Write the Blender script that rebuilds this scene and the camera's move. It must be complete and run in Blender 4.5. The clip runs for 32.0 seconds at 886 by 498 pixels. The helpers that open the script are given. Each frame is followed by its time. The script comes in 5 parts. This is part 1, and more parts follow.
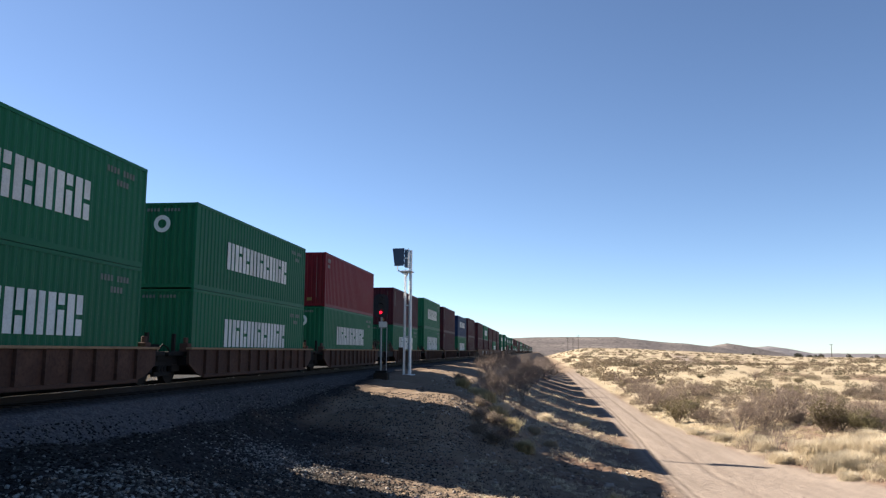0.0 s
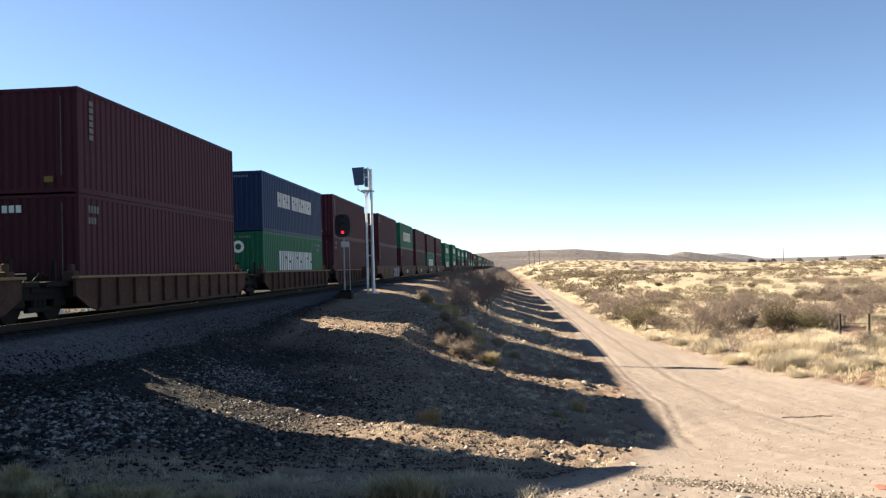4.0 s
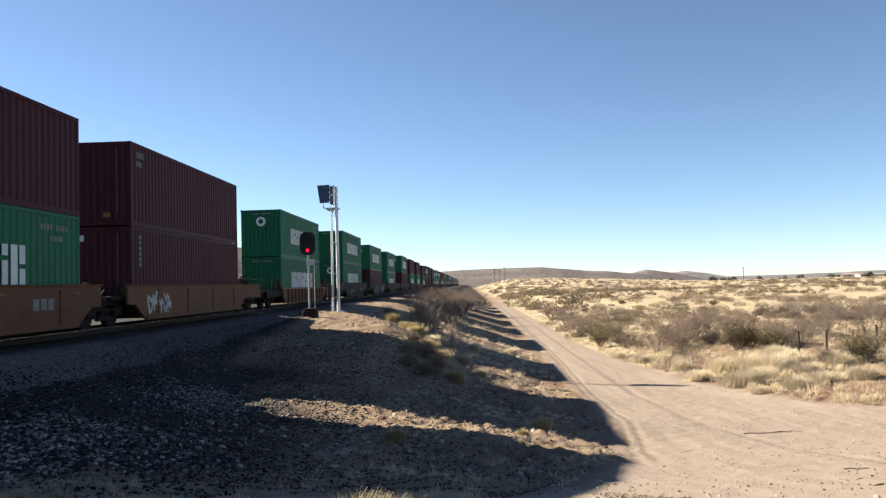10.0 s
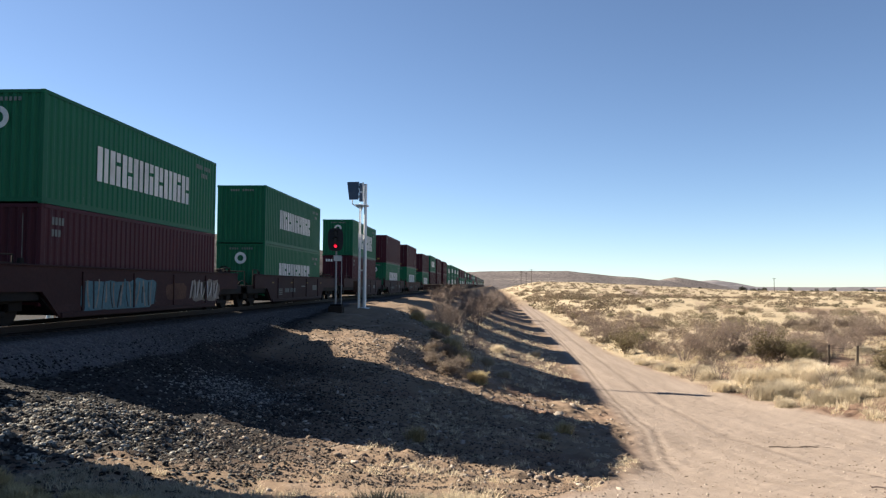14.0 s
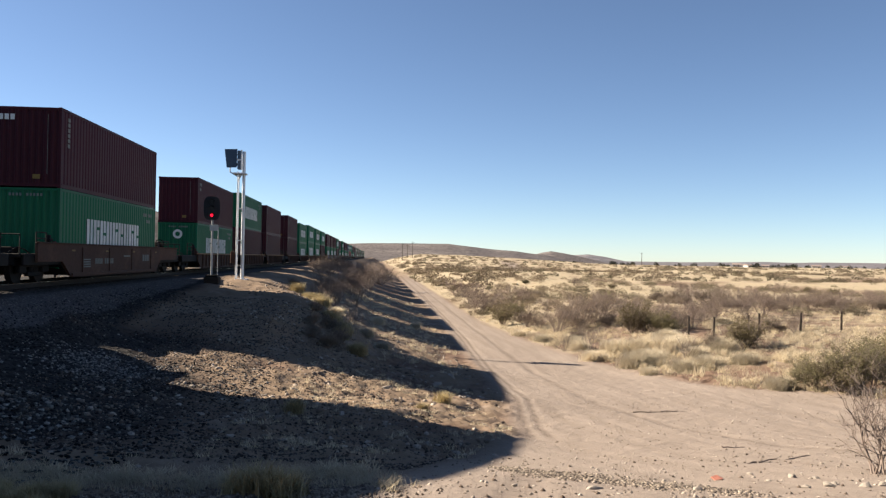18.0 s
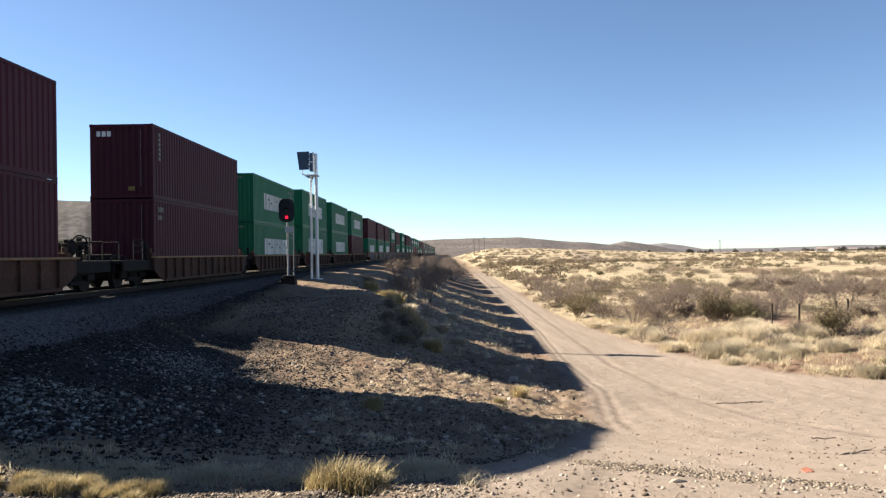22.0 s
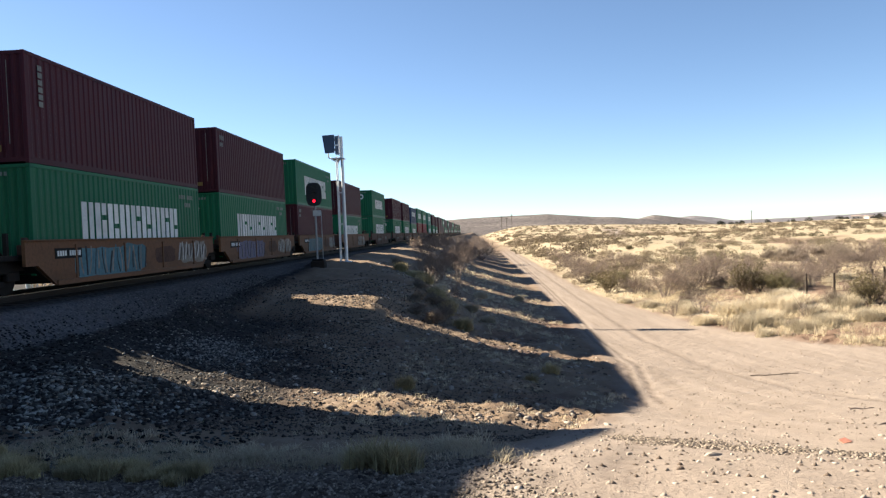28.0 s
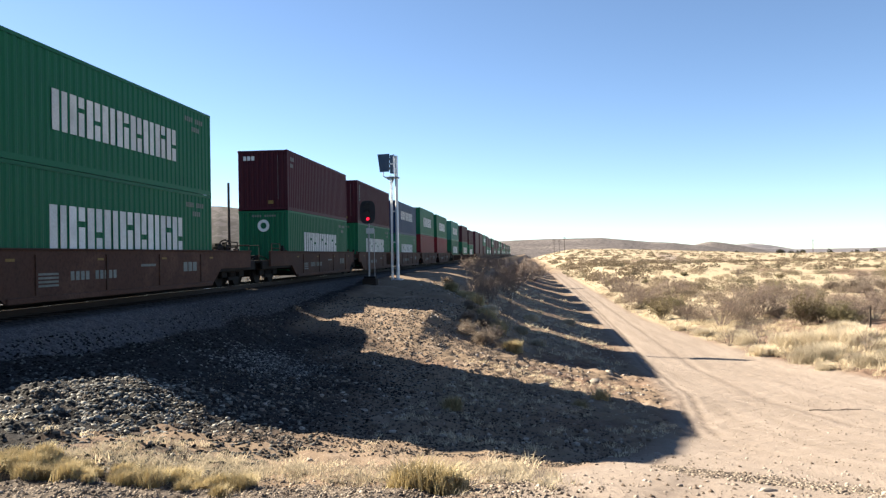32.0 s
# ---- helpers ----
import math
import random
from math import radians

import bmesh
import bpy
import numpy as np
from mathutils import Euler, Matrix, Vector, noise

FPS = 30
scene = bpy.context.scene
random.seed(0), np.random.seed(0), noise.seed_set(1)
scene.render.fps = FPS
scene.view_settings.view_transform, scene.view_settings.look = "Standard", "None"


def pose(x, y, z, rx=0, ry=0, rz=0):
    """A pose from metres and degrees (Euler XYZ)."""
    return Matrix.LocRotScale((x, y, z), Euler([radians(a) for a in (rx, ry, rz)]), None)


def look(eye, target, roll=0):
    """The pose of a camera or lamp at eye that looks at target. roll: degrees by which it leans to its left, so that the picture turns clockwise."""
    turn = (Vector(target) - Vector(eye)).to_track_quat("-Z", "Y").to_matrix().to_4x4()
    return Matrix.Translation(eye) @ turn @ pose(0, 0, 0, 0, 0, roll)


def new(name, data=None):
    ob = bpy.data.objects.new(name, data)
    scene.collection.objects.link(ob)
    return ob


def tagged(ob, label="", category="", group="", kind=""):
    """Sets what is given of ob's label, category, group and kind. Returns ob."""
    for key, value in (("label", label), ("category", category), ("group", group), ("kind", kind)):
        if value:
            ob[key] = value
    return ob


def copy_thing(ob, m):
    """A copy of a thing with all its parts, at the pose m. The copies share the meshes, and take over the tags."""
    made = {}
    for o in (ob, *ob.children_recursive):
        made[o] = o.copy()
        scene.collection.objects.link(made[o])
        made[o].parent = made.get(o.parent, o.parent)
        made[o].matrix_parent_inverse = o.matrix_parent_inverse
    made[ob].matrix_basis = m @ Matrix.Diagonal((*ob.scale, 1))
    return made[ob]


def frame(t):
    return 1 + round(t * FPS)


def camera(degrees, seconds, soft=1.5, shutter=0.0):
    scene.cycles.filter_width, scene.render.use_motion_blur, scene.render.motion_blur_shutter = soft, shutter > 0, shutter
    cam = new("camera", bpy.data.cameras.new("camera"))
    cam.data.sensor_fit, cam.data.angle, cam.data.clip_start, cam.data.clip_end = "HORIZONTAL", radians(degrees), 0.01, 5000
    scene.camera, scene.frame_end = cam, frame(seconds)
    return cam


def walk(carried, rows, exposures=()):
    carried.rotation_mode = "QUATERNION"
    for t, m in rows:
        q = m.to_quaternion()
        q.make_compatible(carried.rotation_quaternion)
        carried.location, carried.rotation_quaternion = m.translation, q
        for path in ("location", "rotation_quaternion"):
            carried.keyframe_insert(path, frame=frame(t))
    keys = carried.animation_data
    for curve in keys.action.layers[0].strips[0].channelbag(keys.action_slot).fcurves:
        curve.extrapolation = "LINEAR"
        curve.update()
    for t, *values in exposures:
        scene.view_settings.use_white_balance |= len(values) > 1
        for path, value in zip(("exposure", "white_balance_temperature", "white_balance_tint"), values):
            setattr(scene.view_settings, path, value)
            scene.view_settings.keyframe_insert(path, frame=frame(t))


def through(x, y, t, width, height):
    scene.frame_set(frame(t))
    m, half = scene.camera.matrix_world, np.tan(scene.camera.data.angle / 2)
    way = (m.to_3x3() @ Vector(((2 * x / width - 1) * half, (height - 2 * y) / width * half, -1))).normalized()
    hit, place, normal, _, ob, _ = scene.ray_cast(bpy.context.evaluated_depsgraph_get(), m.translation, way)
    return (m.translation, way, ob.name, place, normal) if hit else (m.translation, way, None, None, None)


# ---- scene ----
cam = camera(59.0, 32.0, 1.3)
EYE = 1.65                     # eye above the ground at the tripod; the rails run along y
ROWS = [
    (0.0, 7.05, 7.4, -0.4), (0.5, 4.68, 8.18, -0.76), (1.0, 3.97, 7.19, -2.06), (1.5, 4.38, 6.91, -2.61),
    (2.0, 3.17, 5.6, -3.64), (2.5, -0.98, 3.3, -4.67), (3.0, -2.54, 1.42, -0.75), (3.5, 0.21, -0.59, -1.07),
    (4.0, 4.36, 1.34, 1.6), (4.5, 5.17, 2.78, 2.02), (6.5, 3.76, 2.27, 0.19), (7.0, 4.09, 3.0, 0.48),
    (7.5, 3.39, 0.25, 0.83), (8.0, 2.83, 3.82, -0.34), (8.5, 3.73, 0.89, -0.01), (9.0, 2.1, -0.92, 0.11),
    (9.5, 2.82, -0.07, 1.16), (10.0, 1.85, 2.59, 1.64), (10.5, 3.48, 2.68, 1.31), (11.0, 3.96, 1.37, -1.64),
    (11.5, 4.81, 1.83, -1.33), (12.0, 3.91, 3.12, -0.69), (12.5, 3.45, 3.25, -0.86), (13.0, 3.58, 3.11, -0.61),
    (13.5, 3.24, 2.79, -0.33), (15.5, 6.54, 1.56, -0.74), (16.0, 4.84, -0.66, 0.1), (16.5, -2.77, -0.9, 2.07),
    (17.0, -3.07, 0.43, -0.4), (17.5, -2.52, 0.31, -0.03), (18.0, -4.91, 0.67, -0.98), (18.5, -3.26, 2.68, 0.3),
    (19.0, -0.29, 2.67, 0.9), (19.5, -0.44, 2.5, 1.33), (20.0, -2.88, 1.64, -0.74), (20.5, 0.26, 3.67, 2.66),
    (21.0, -1.2, -1.34, -0.08), (21.5, 0.15, 0.44, 1.06), (22.0, 0.34, 0.29, 0.89), (22.5, -0.87, -3.09, 1.14),
    (23.0, 2.48, -1.39, 1.4), (23.5, 2.46, -0.41, -0.58), (24.0, 2.04, -0.83, -0.52), (24.5, 4.43, 0.08, 1.85),
    (25.0, 2.47, -1.15, 2.0), (25.5, 1.56, 0.48, 0.98), (27.5, 0.27, -1.13, 1.96), (28.0, 2.37, -1.15, 2.56),
    (28.5, 2.3, -0.19, 1.84), (29.0, 1.19, -0.21, 2.97), (29.5, 4.16, -0.42, 3.42), (30.0, 4.75, 1.03, 1.74),
    (30.5, 4.43, -0.98, 1.03), (31.0, 2.69, -2.65, 2.06), (31.5, 4.39, -1.08, 0.99), (32.0, 6.15, 0.45, 0.98),
]
EXPOSURES = [  # stops and white balance, as the clip's camera opens and closes
    (0.0, 1.92, 7040, 11), (1.0, 1.57, 6920, 14), (2.0, 1.57, 6870, 13), (3.0, 1.67, 7040, 11), (4.0, 2.17, 7560, 8), (4.5, 2.12, 7460, 8), (6.5, 1.87, 7350, 8), (7.0, 1.87, 7350, 8), (8.0, 1.77, 7090, 11), (9.0, 2.17, 7400, 8), (10.0, 1.97, 7460, 8),
    (11.0, 2.07, 7460, 8), (12.0, 1.77, 7290, 11), (13.0, 1.77, 7190, 11), (16.0, 2.07, 7560, 8), (17.0, 1.77, 7460, 11), (18.0, 1.72, 7410, 11), (19.0, 1.57, 7110, 11), (20.0, 1.77, 7110, 11), (21.0, 1.82, 7360, 11), (22.0, 1.97, 7260, 8),
    (23.0, 2.1, 7330, 8), (24.0, 2.12, 7560, 8), (25.0, 2.07, 7560, 8), (28.0, 2.12, 7400, 8), (29.0, 2.07, 7280, 8), (30.0, 2.22, 7300, 8), (31.0, 2.25, 7320, 8), (32.0, 2.25, 7320, 8)]
walk(cam, [(t, pose(0, 0, EYE, 90 + pitch, roll, yaw)) for t, yaw, pitch, roll in ROWS], EXPOSURES)

# ---- light: late sun from beyond the train, clear sky ----
SUN_AZ, SUN_EL = 290.0, 30.0   # where the sun stands, clockwise from the track's far end
world = bpy.data.worlds.new("world")
scene.world = world
world.use_nodes = True
wn = world.node_tree
sky = wn.nodes.new("ShaderNodeTexSky")
sky.sky_type, sky.sun_disc = "NISHITA", False
sky.sun_elevation, sky.sun_rotation = radians(SUN_EL), radians(SUN_AZ)
sky.altitude, sky.air_density, sky.dust_density, sky.ozone_density = 1200, 0.74, 0.2, 4.4
wn.links.new(sky.outputs["Color"], wn.nodes["Background"].inputs["Color"])
wn.nodes["Background"].inputs["Strength"].default_value = 0.05
sun = new("sun", bpy.data.lights.new("sun", "SUN"))
sun.data.energy, sun.data.angle, sun.data.color = 5.0, radians(0.55), (1.0, 0.94, 0.85)
_a, _e = radians(SUN_AZ), radians(SUN_EL)
sun.matrix_world = look((0, 0, 40), (-math.sin(_a) * math.cos(_e), -math.cos(_a) * math.cos(_e), 40 - math.sin(_e)))


# ---- materials ----
def tree_of(name):
    m = bpy.data.materials.new(name)
    m.use_nodes = True
    return m, m.node_tree.nodes, m.node_tree.links


def noise_node(nodes, links, scale, detail=4.0, rough=0.6, coord="Object", stretch=None):
    tc = nodes.new("ShaderNodeTexCoord")
    tex = nodes.new("ShaderNodeTexNoise")
    tex.inputs["Scale"].default_value, tex.inputs["Detail"].default_value, tex.inputs["Roughness"].default_value = scale, detail, rough
    if stretch:
        mp = nodes.new("ShaderNodeMapping")
        mp.inputs["Scale"].default_value = stretch
        links.new(tc.outputs[coord], mp.inputs["Vector"])
        links.new(mp.outputs["Vector"], tex.inputs["Vector"])
    else:
        links.new(tc.outputs[coord], tex.inputs["Vector"])
    return tex


def ramp(nodes, links, src, lo, hi):
    r = nodes.new("ShaderNodeMapRange")
    r.inputs["From Min"].default_value, r.inputs["From Max"].default_value = lo, hi
    links.new(src, r.inputs["Value"])
    return r.outputs["Result"]


def mixer(nodes, links, fac, a, b):
    m = nodes.new("ShaderNodeMix")
    m.data_type = "RGBA"
    for sock, v in ((m.inputs[0], fac), (m.inputs[6], a), (m.inputs[7], b)):
        if isinstance(v, bpy.types.NodeSocket):
            links.new(v, sock)
        else:
            sock.default_value = (*v, 1) if isinstance(v, tuple) else v
    return m.outputs[2]


def surface(name, base, worn, rough=0.6, metal=0.0, grain=25.0, stain=1.2, amount=0.5, bump=0.002, spread=0.12, stretch=None, coord="Object", spec=0.14):
    """Two scales of variation, a little relief, and a shift of tone from object to object."""
    m, nodes, links = tree_of(name)
    b = nodes["Principled BSDF"]
    fine, broad = noise_node(nodes, links, grain, 5, 0.65, coord), noise_node(nodes, links, stain, 6, 0.6, coord, stretch)
    c = mixer(nodes, links, ramp(nodes, links, broad.outputs["Fac"], 0.48, 0.75), base, worn)
    dark = tuple(v * (1 - amount) for v in base)
    c = mixer(nodes, links, ramp(nodes, links, fine.outputs["Fac"], 0.45, 0.8), c, dark)
    info = nodes.new("ShaderNodeObjectInfo")
    hs = nodes.new("ShaderNodeHueSaturation")
    links.new(ramp2(nodes, links, info.outputs["Random"], 1 - spread, 1 + spread), hs.inputs["Value"])
    links.new(c, hs.inputs["Color"])
    links.new(hs.outputs["Color"], b.inputs["Base Color"])
    links.new(ramp2(nodes, links, broad.outputs["Fac"], rough - 0.12, rough + 0.12), b.inputs["Roughness"])
    b.inputs["Metallic"].default_value = metal
    b.inputs["Specular IOR Level"].default_value = spec
    if bump:
        bp = nodes.new("ShaderNodeBump")
        bp.inputs["Strength"].default_value, bp.inputs["Distance"].default_value = 0.6, bump
        links.new(fine.outputs["Fac"], bp.inputs["Height"])
        links.new(bp.outputs["Normal"], b.inputs["Normal"])
    return m


def ramp2(nodes, links, src, lo, hi):
    r = nodes.new("ShaderNodeMapRange")
    r.inputs["To Min"].default_value, r.inputs["To Max"].default_value = lo, hi
    links.new(src, r.inputs["Value"])
    return r.outputs["Result"]


def glowing(name, color, power):
    m, nodes, links = tree_of(name)
    b = nodes["Principled BSDF"]
    b.inputs["Base Color"].default_value = (*color, 1)
    b.inputs["Emission Color"].default_value, b.inputs["Emission Strength"].default_value = (*color, 1), power
    return m


GREEN = surface("green_paint", (0.002, 0.095, 0.045), (0.007, 0.108, 0.056), 0.5, grain=40, stain=0.6, amount=0.25, stretch=(3, 3, 0.5), spec=0.14)
MAROON = surface("maroon_paint", (0.046, 0.0072, 0.0138), (0.058, 0.0135, 0.02), 0.55, grain=40, stain=0.6, amount=0.3, stretch=(3, 3, 0.5), spec=0.14)
RED = surface("red_paint", (0.129, 0.00516, 0.012), (0.146, 0.0172, 0.0224), 0.5, grain=40, stain=0.6, amount=0.25, stretch=(3, 3, 0.5), spec=0.14)
BLUE = surface("blue_paint", (0.00516, 0.0241, 0.0731), (0.0155, 0.0344, 0.086), 0.5, grain=40, stain=0.6, amount=0.25, stretch=(3, 3, 0.5), spec=0.14)
TEAL = surface("teal_paint", (0.035, 0.16, 0.12), (0.06, 0.19, 0.14), 0.5, grain=40, stain=0.6, amount=0.2)
WHITE = surface("white_marking", (0.58, 0.6, 0.59), (0.42, 0.44, 0.43), 0.6, grain=18, stain=1.5, amount=0.3, bump=0)
DIM = surface("faded_marking", (0.17, 0.19, 0.18), (0.1, 0.12, 0.11), 0.7, grain=18, stain=1.5, bump=0)
YELLOW = surface("yellow_plate", (0.2, 0.135, 0.045), (0.14, 0.095, 0.04), 0.6, bump=0)
STEEL_TAN = surface("tan_car_paint", (0.125, 0.06, 0.032), (0.075, 0.041, 0.027), 0.7, grain=12, stain=0.9, amount=0.45, stretch=(2, 0.6, 2))
STEEL_BROWN = surface("brown_car_paint", (0.06, 0.03, 0.022), (0.1, 0.055, 0.04), 0.75, grain=12, stain=1.0, amount=0.5)
STEEL_RED = surface("oxide_car_paint", (0.03, 0.011, 0.012), (0.052, 0.026, 0.025), 0.7, grain=12, stain=0.9, amount=0.45, stretch=(2, 0.6, 2))
CHORD = surface("dusty_top_chord", (0.27, 0.175, 0.105), (0.17, 0.105, 0.063), 0.8, grain=20)
IRON = surface("dark_iron", (0.009, 0.008, 0.008), (0.02, 0.016, 0.014), 0.75, grain=30)
RAIL = surface("worn_rail", (0.02, 0.014, 0.012), (0.035, 0.025, 0.02), 0.7, metal=0.0, grain=40)
RAIL_TOP = surface("polished_rail_head", (0.6, 0.58, 0.56), (0.5, 0.48, 0.46), 0.25, metal=1.0, grain=40, amount=0.15, bump=0)
TIE = surface("creosoted_tie", (0.025, 0.019, 0.016), (0.045, 0.036, 0.03), 0.9, grain=20)
GALV = surface("galvanised_steel", (0.62, 0.64, 0.66), (0.48, 0.5, 0.52), 0.45, metal=0.35, grain=30, amount=0.2, bump=0.001)
DULL_STEEL = surface("dull_grey_steel", (0.3, 0.31, 0.32), (0.2, 0.2, 0.21), 0.6, grain=30, amount=0.3, bump=0.001)
BLACK = surface("black_signal_paint", (0.02, 0.022, 0.026), (0.035, 0.036, 0.04), 0.6, grain=30)
BLUE_GREY = surface("blue_grey_backplate", (0.055, 0.085, 0.13), (0.075, 0.1, 0.14), 0.6, grain=30)
LENS_RED = glowing("red_lens", (1.0, 0.012, 0.045), 0.6)
LENS_DARK = surface("dark_lens", (0.03, 0.03, 0.035), (0.05, 0.04, 0.04), 0.15, bump=0)
WOOD_GREY = surface("weathered_wood", (0.06, 0.047, 0.038), (0.035, 0.029, 0.025), 0.9, grain=30, stretch=(6, 6, 0.6))
SPRAY_PALE = surface("pale_spray_paint", (0.2, 0.18, 0.155), (0.13, 0.1, 0.08), 0.7, grain=8, stain=3, bump=0)
SPRAY_DARK = surface("dark_spray_paint", (0.02, 0.018, 0.02), (0.05, 0.04, 0.035), 0.7, grain=10, bump=0)
SPRAY_WHITE = surface("white_spray_paint", (0.4, 0.4, 0.39), (0.24, 0.23, 0.22), 0.7, grain=10, bump=0)
SPRAY_TEAL = surface("teal_spray_paint", (0.06, 0.14, 0.17), (0.09, 0.14, 0.15), 0.7, grain=10, bump=0)
SPRAY_VIOLET = surface("violet_spray_paint", (0.13, 0.12, 0.19), (0.15, 0.13, 0.16), 0.7, grain=10, bump=0)


# ---- mesh helpers ----
def boxes_mesh(name, boxes):
    """Boxes (x0, y0, z0, x1, y1, z1) with slightly eased edges, as one mesh."""
    verts, faces = [], []
    for x0, y0, z0, x1, y1, z1 in boxes:
        n = len(verts)
        verts += [(x, y, z) for z in (z0, z1) for y in (y0, y1) for x in (x0, x1)]
        faces += [[n + i for i in f] for f in ((0, 2, 3, 1), (4, 5, 7, 6), (0, 1, 5, 4), (2, 6, 7, 3), (0, 4, 6, 2), (1, 3, 7, 5))]
    me = bpy.data.meshes.new(name)
    me.from_pydata(verts, [], faces)
    return me


def eased(me, width):
    bm = bmesh.new()
    bm.from_mesh(me)
    bmesh.ops.bevel(bm, geom=bm.edges[:], offset=width, segments=1, affect="EDGES")
    bm.to_mesh(me)
    bm.free()
    return me


def tube(name, p, q, r, r2=None, sides=10, caps=True):
    """A round bar from p to q."""
    p, q = Vector(p), Vector(q)
    bm = bmesh.new()
    bmesh.ops.create_cone(bm, cap_ends=caps, segments=sides, radius1=r, radius2=r if r2 is None else r2, depth=(q - p).length)
    bmesh.ops.transform(bm, verts=bm.verts, matrix=Matrix.Translation((p + q) / 2) @ (q - p).to_track_quat("Z", "Y").to_matrix().to_4x4())
    me = bpy.data.meshes.new(name)
    bm.to_mesh(me)
    bm.free()
    return me


def joined(name, meshes):
    bm = bmesh.new()
    for me in meshes:
        bm.from_mesh(me)
    out = bpy.data.meshes.new(name)
    bm.to_mesh(out)
    bm.free()
    return out


def raw_mesh(name, verts, tris):
    me = bpy.data.meshes.new(name)
    verts, tris = np.asarray(verts, np.float32), np.asarray(tris, np.int32)
    me.vertices.add(len(verts))
    me.vertices.foreach_set("co", verts.ravel())
    k = tris.shape[1]
    me.loops.add(tris.size)
    me.loops.foreach_set("vertex_index", tris.ravel())
    me.polygons.add(len(tris))
    me.polygons.foreach_set("loop_start", np.arange(0, tris.size, k, dtype=np.int32))
    me.update(calc_edges=True)
    return me


def part(name, me, material, parent=None, label="", m=None):
    """One mesh object under a thing or a part."""
    if material is not None and not me.materials:
        me.materials.append(material)
    ob = new(name, me)
    ob.parent = parent
    if m is not None:
        ob.matrix_basis = m
    return tagged(ob, label)


def thing(name, label, category, group="", m=None):
    ob = tagged(new(name), label, category, group)
    ob.empty_display_size = 0.2
    if m is not None:
        ob.matrix_basis = m
    return ob


# ---- the ground: one sheet, embankment, dirt road, desert plain ----
TRACK_X = -12.52               # centre line of the near track
RAIL_Z = EYE - 1.08            # top of rail


def smooth(a, b, v):
    t = np.clip((v - a) / (b - a), 0, 1)
    return t * t * (3 - 2 * t)


def low_line(y):
    """Height of the road's low line, below the eye."""
    return np.interp(y, [-60, -5, 4, 6.5, 10, 15, 19, 24, 35, 50, 67, 120, 300, 700, 1500, 4000],
                     [-1.6, -1.52, -1.58, -1.95, -2.7, -3.6, -4.12, -4.5, -5.15, -5.45, -5.6, -5.6, -5.4, -5.6, -9.0, -24.0])


BANK_X = [-10.7, -9.6, -8.2, -6.4, -4.0, -2.8, 0.0, 3.5]
BANK = [  # height of the embankment's side across it, at stations along the track
    (4.0, [-1.40, -1.54, -1.65, -1.66, -1.54, -1.57, -1.55, -1.48]),
    (6.0, [-1.40, -1.60, -1.71, -1.76, -1.84, -1.85, -1.81, -1.87]),
    (8.5, [-1.40, -1.70, -1.80, -1.92, -2.14, -2.29, -2.33, -2.44]),
    (13.0, [-1.40, -1.84, -1.98, -2.42, -2.76, -2.86, -3.17, -3.31]),
    (17.0, [-1.40, -1.98, -2.14, -2.74, -3.12, -3.23, -3.36, -3.92]),
    (20.0, [-1.40, -2.05, -2.46, -3.10, -3.29, -3.48, -3.65, -4.24]),
    (23.5, [-1.40, -1.98, -2.72, -3.26, -3.27, -3.37, -3.80, -4.28]),
    (28.0, [-1.40, -1.98, -2.70, -2.82, -3.01, -3.29, -3.94, -4.68]),
    (31.0, [-1.40, -1.94, -2.40, -2.31, -2.35, -3.10, -4.17, -4.72]),
    (34.0, [-1.40, -1.86, -2.09, -2.20, -2.28, -2.70, -4.09, -4.93]),
    (38.0, [-1.38, -1.68, -1.70, -1.83, -1.85, -2.30, -4.25, -5.12]),
]


def ground_z(x, y):
    """Height of the ground, in the world."""
    x, y = np.asarray(x, float), np.asarray(y, float)
    b = low_line(y)
    near = np.interp(x, BANK_X, BANK[0][1])
    for (y0, _), (y1, hs) in zip(BANK, BANK[1:]):
        near = near + (np.interp(x, BANK_X, hs) - near) * np.clip((y - y0) / (y1 - y0), 0, 1)
    far = np.interp(x, [-10.7, -10.2, -8.6, -6.2, -4.4, -2.6, -0.1, 1.5, 3.3, 5.2, 7], [-1.38, -1.4, -1.28, -1.5, -2.0, -3.1, -4.1, -4.45, -4.85, -5.2, -5.4])
    far = far + (b + 5.15) * smooth(-3.5, 5, x)
    w = smooth(37, 47, y)
    z = near * (1 - w) + far * w
    z = z + 0.32 * np.exp(-((x + 6.4) / 1.2) ** 2 - ((y - 11.8) / 2.3) ** 2)
    right = b + 1.0 * smooth(9.5, 22, x) * smooth(20, 36, y) + 0.6 * smooth(40, 200, x)
    z = np.where(x > 7, right, np.where(x > 3, z + (right - z) * smooth(3, 7, x), z))
    swell = np.interp(y, [200, 400, 700, 1100, 1500, 2000, 4000], [0, 1.8, 5.2, 10.5, 14.5, 12, 0])
    z = z + swell * (1 - smooth(0.06, 0.34, x / np.maximum(y, 1))) * smooth(0.0, 0.06, x / np.maximum(y, 1))
    left = np.interp(x, [-400, -60, -30, -18, -14.3], [-1.0, -1.6, -2.0, -1.9, -1.3])
    z = np.where(x < -14.3, left, z)
    z = z + 0.12 * (1 - smooth(-11.15, -10.72, x)) * smooth(-14.6, -14.2, x)
    return z + EYE


def lumps(x, y, s, seed):
    return np.array([noise.noise((a * s, c * s, seed)) for a, c in zip(x.ravel(), y.ravel())]).reshape(x.shape)


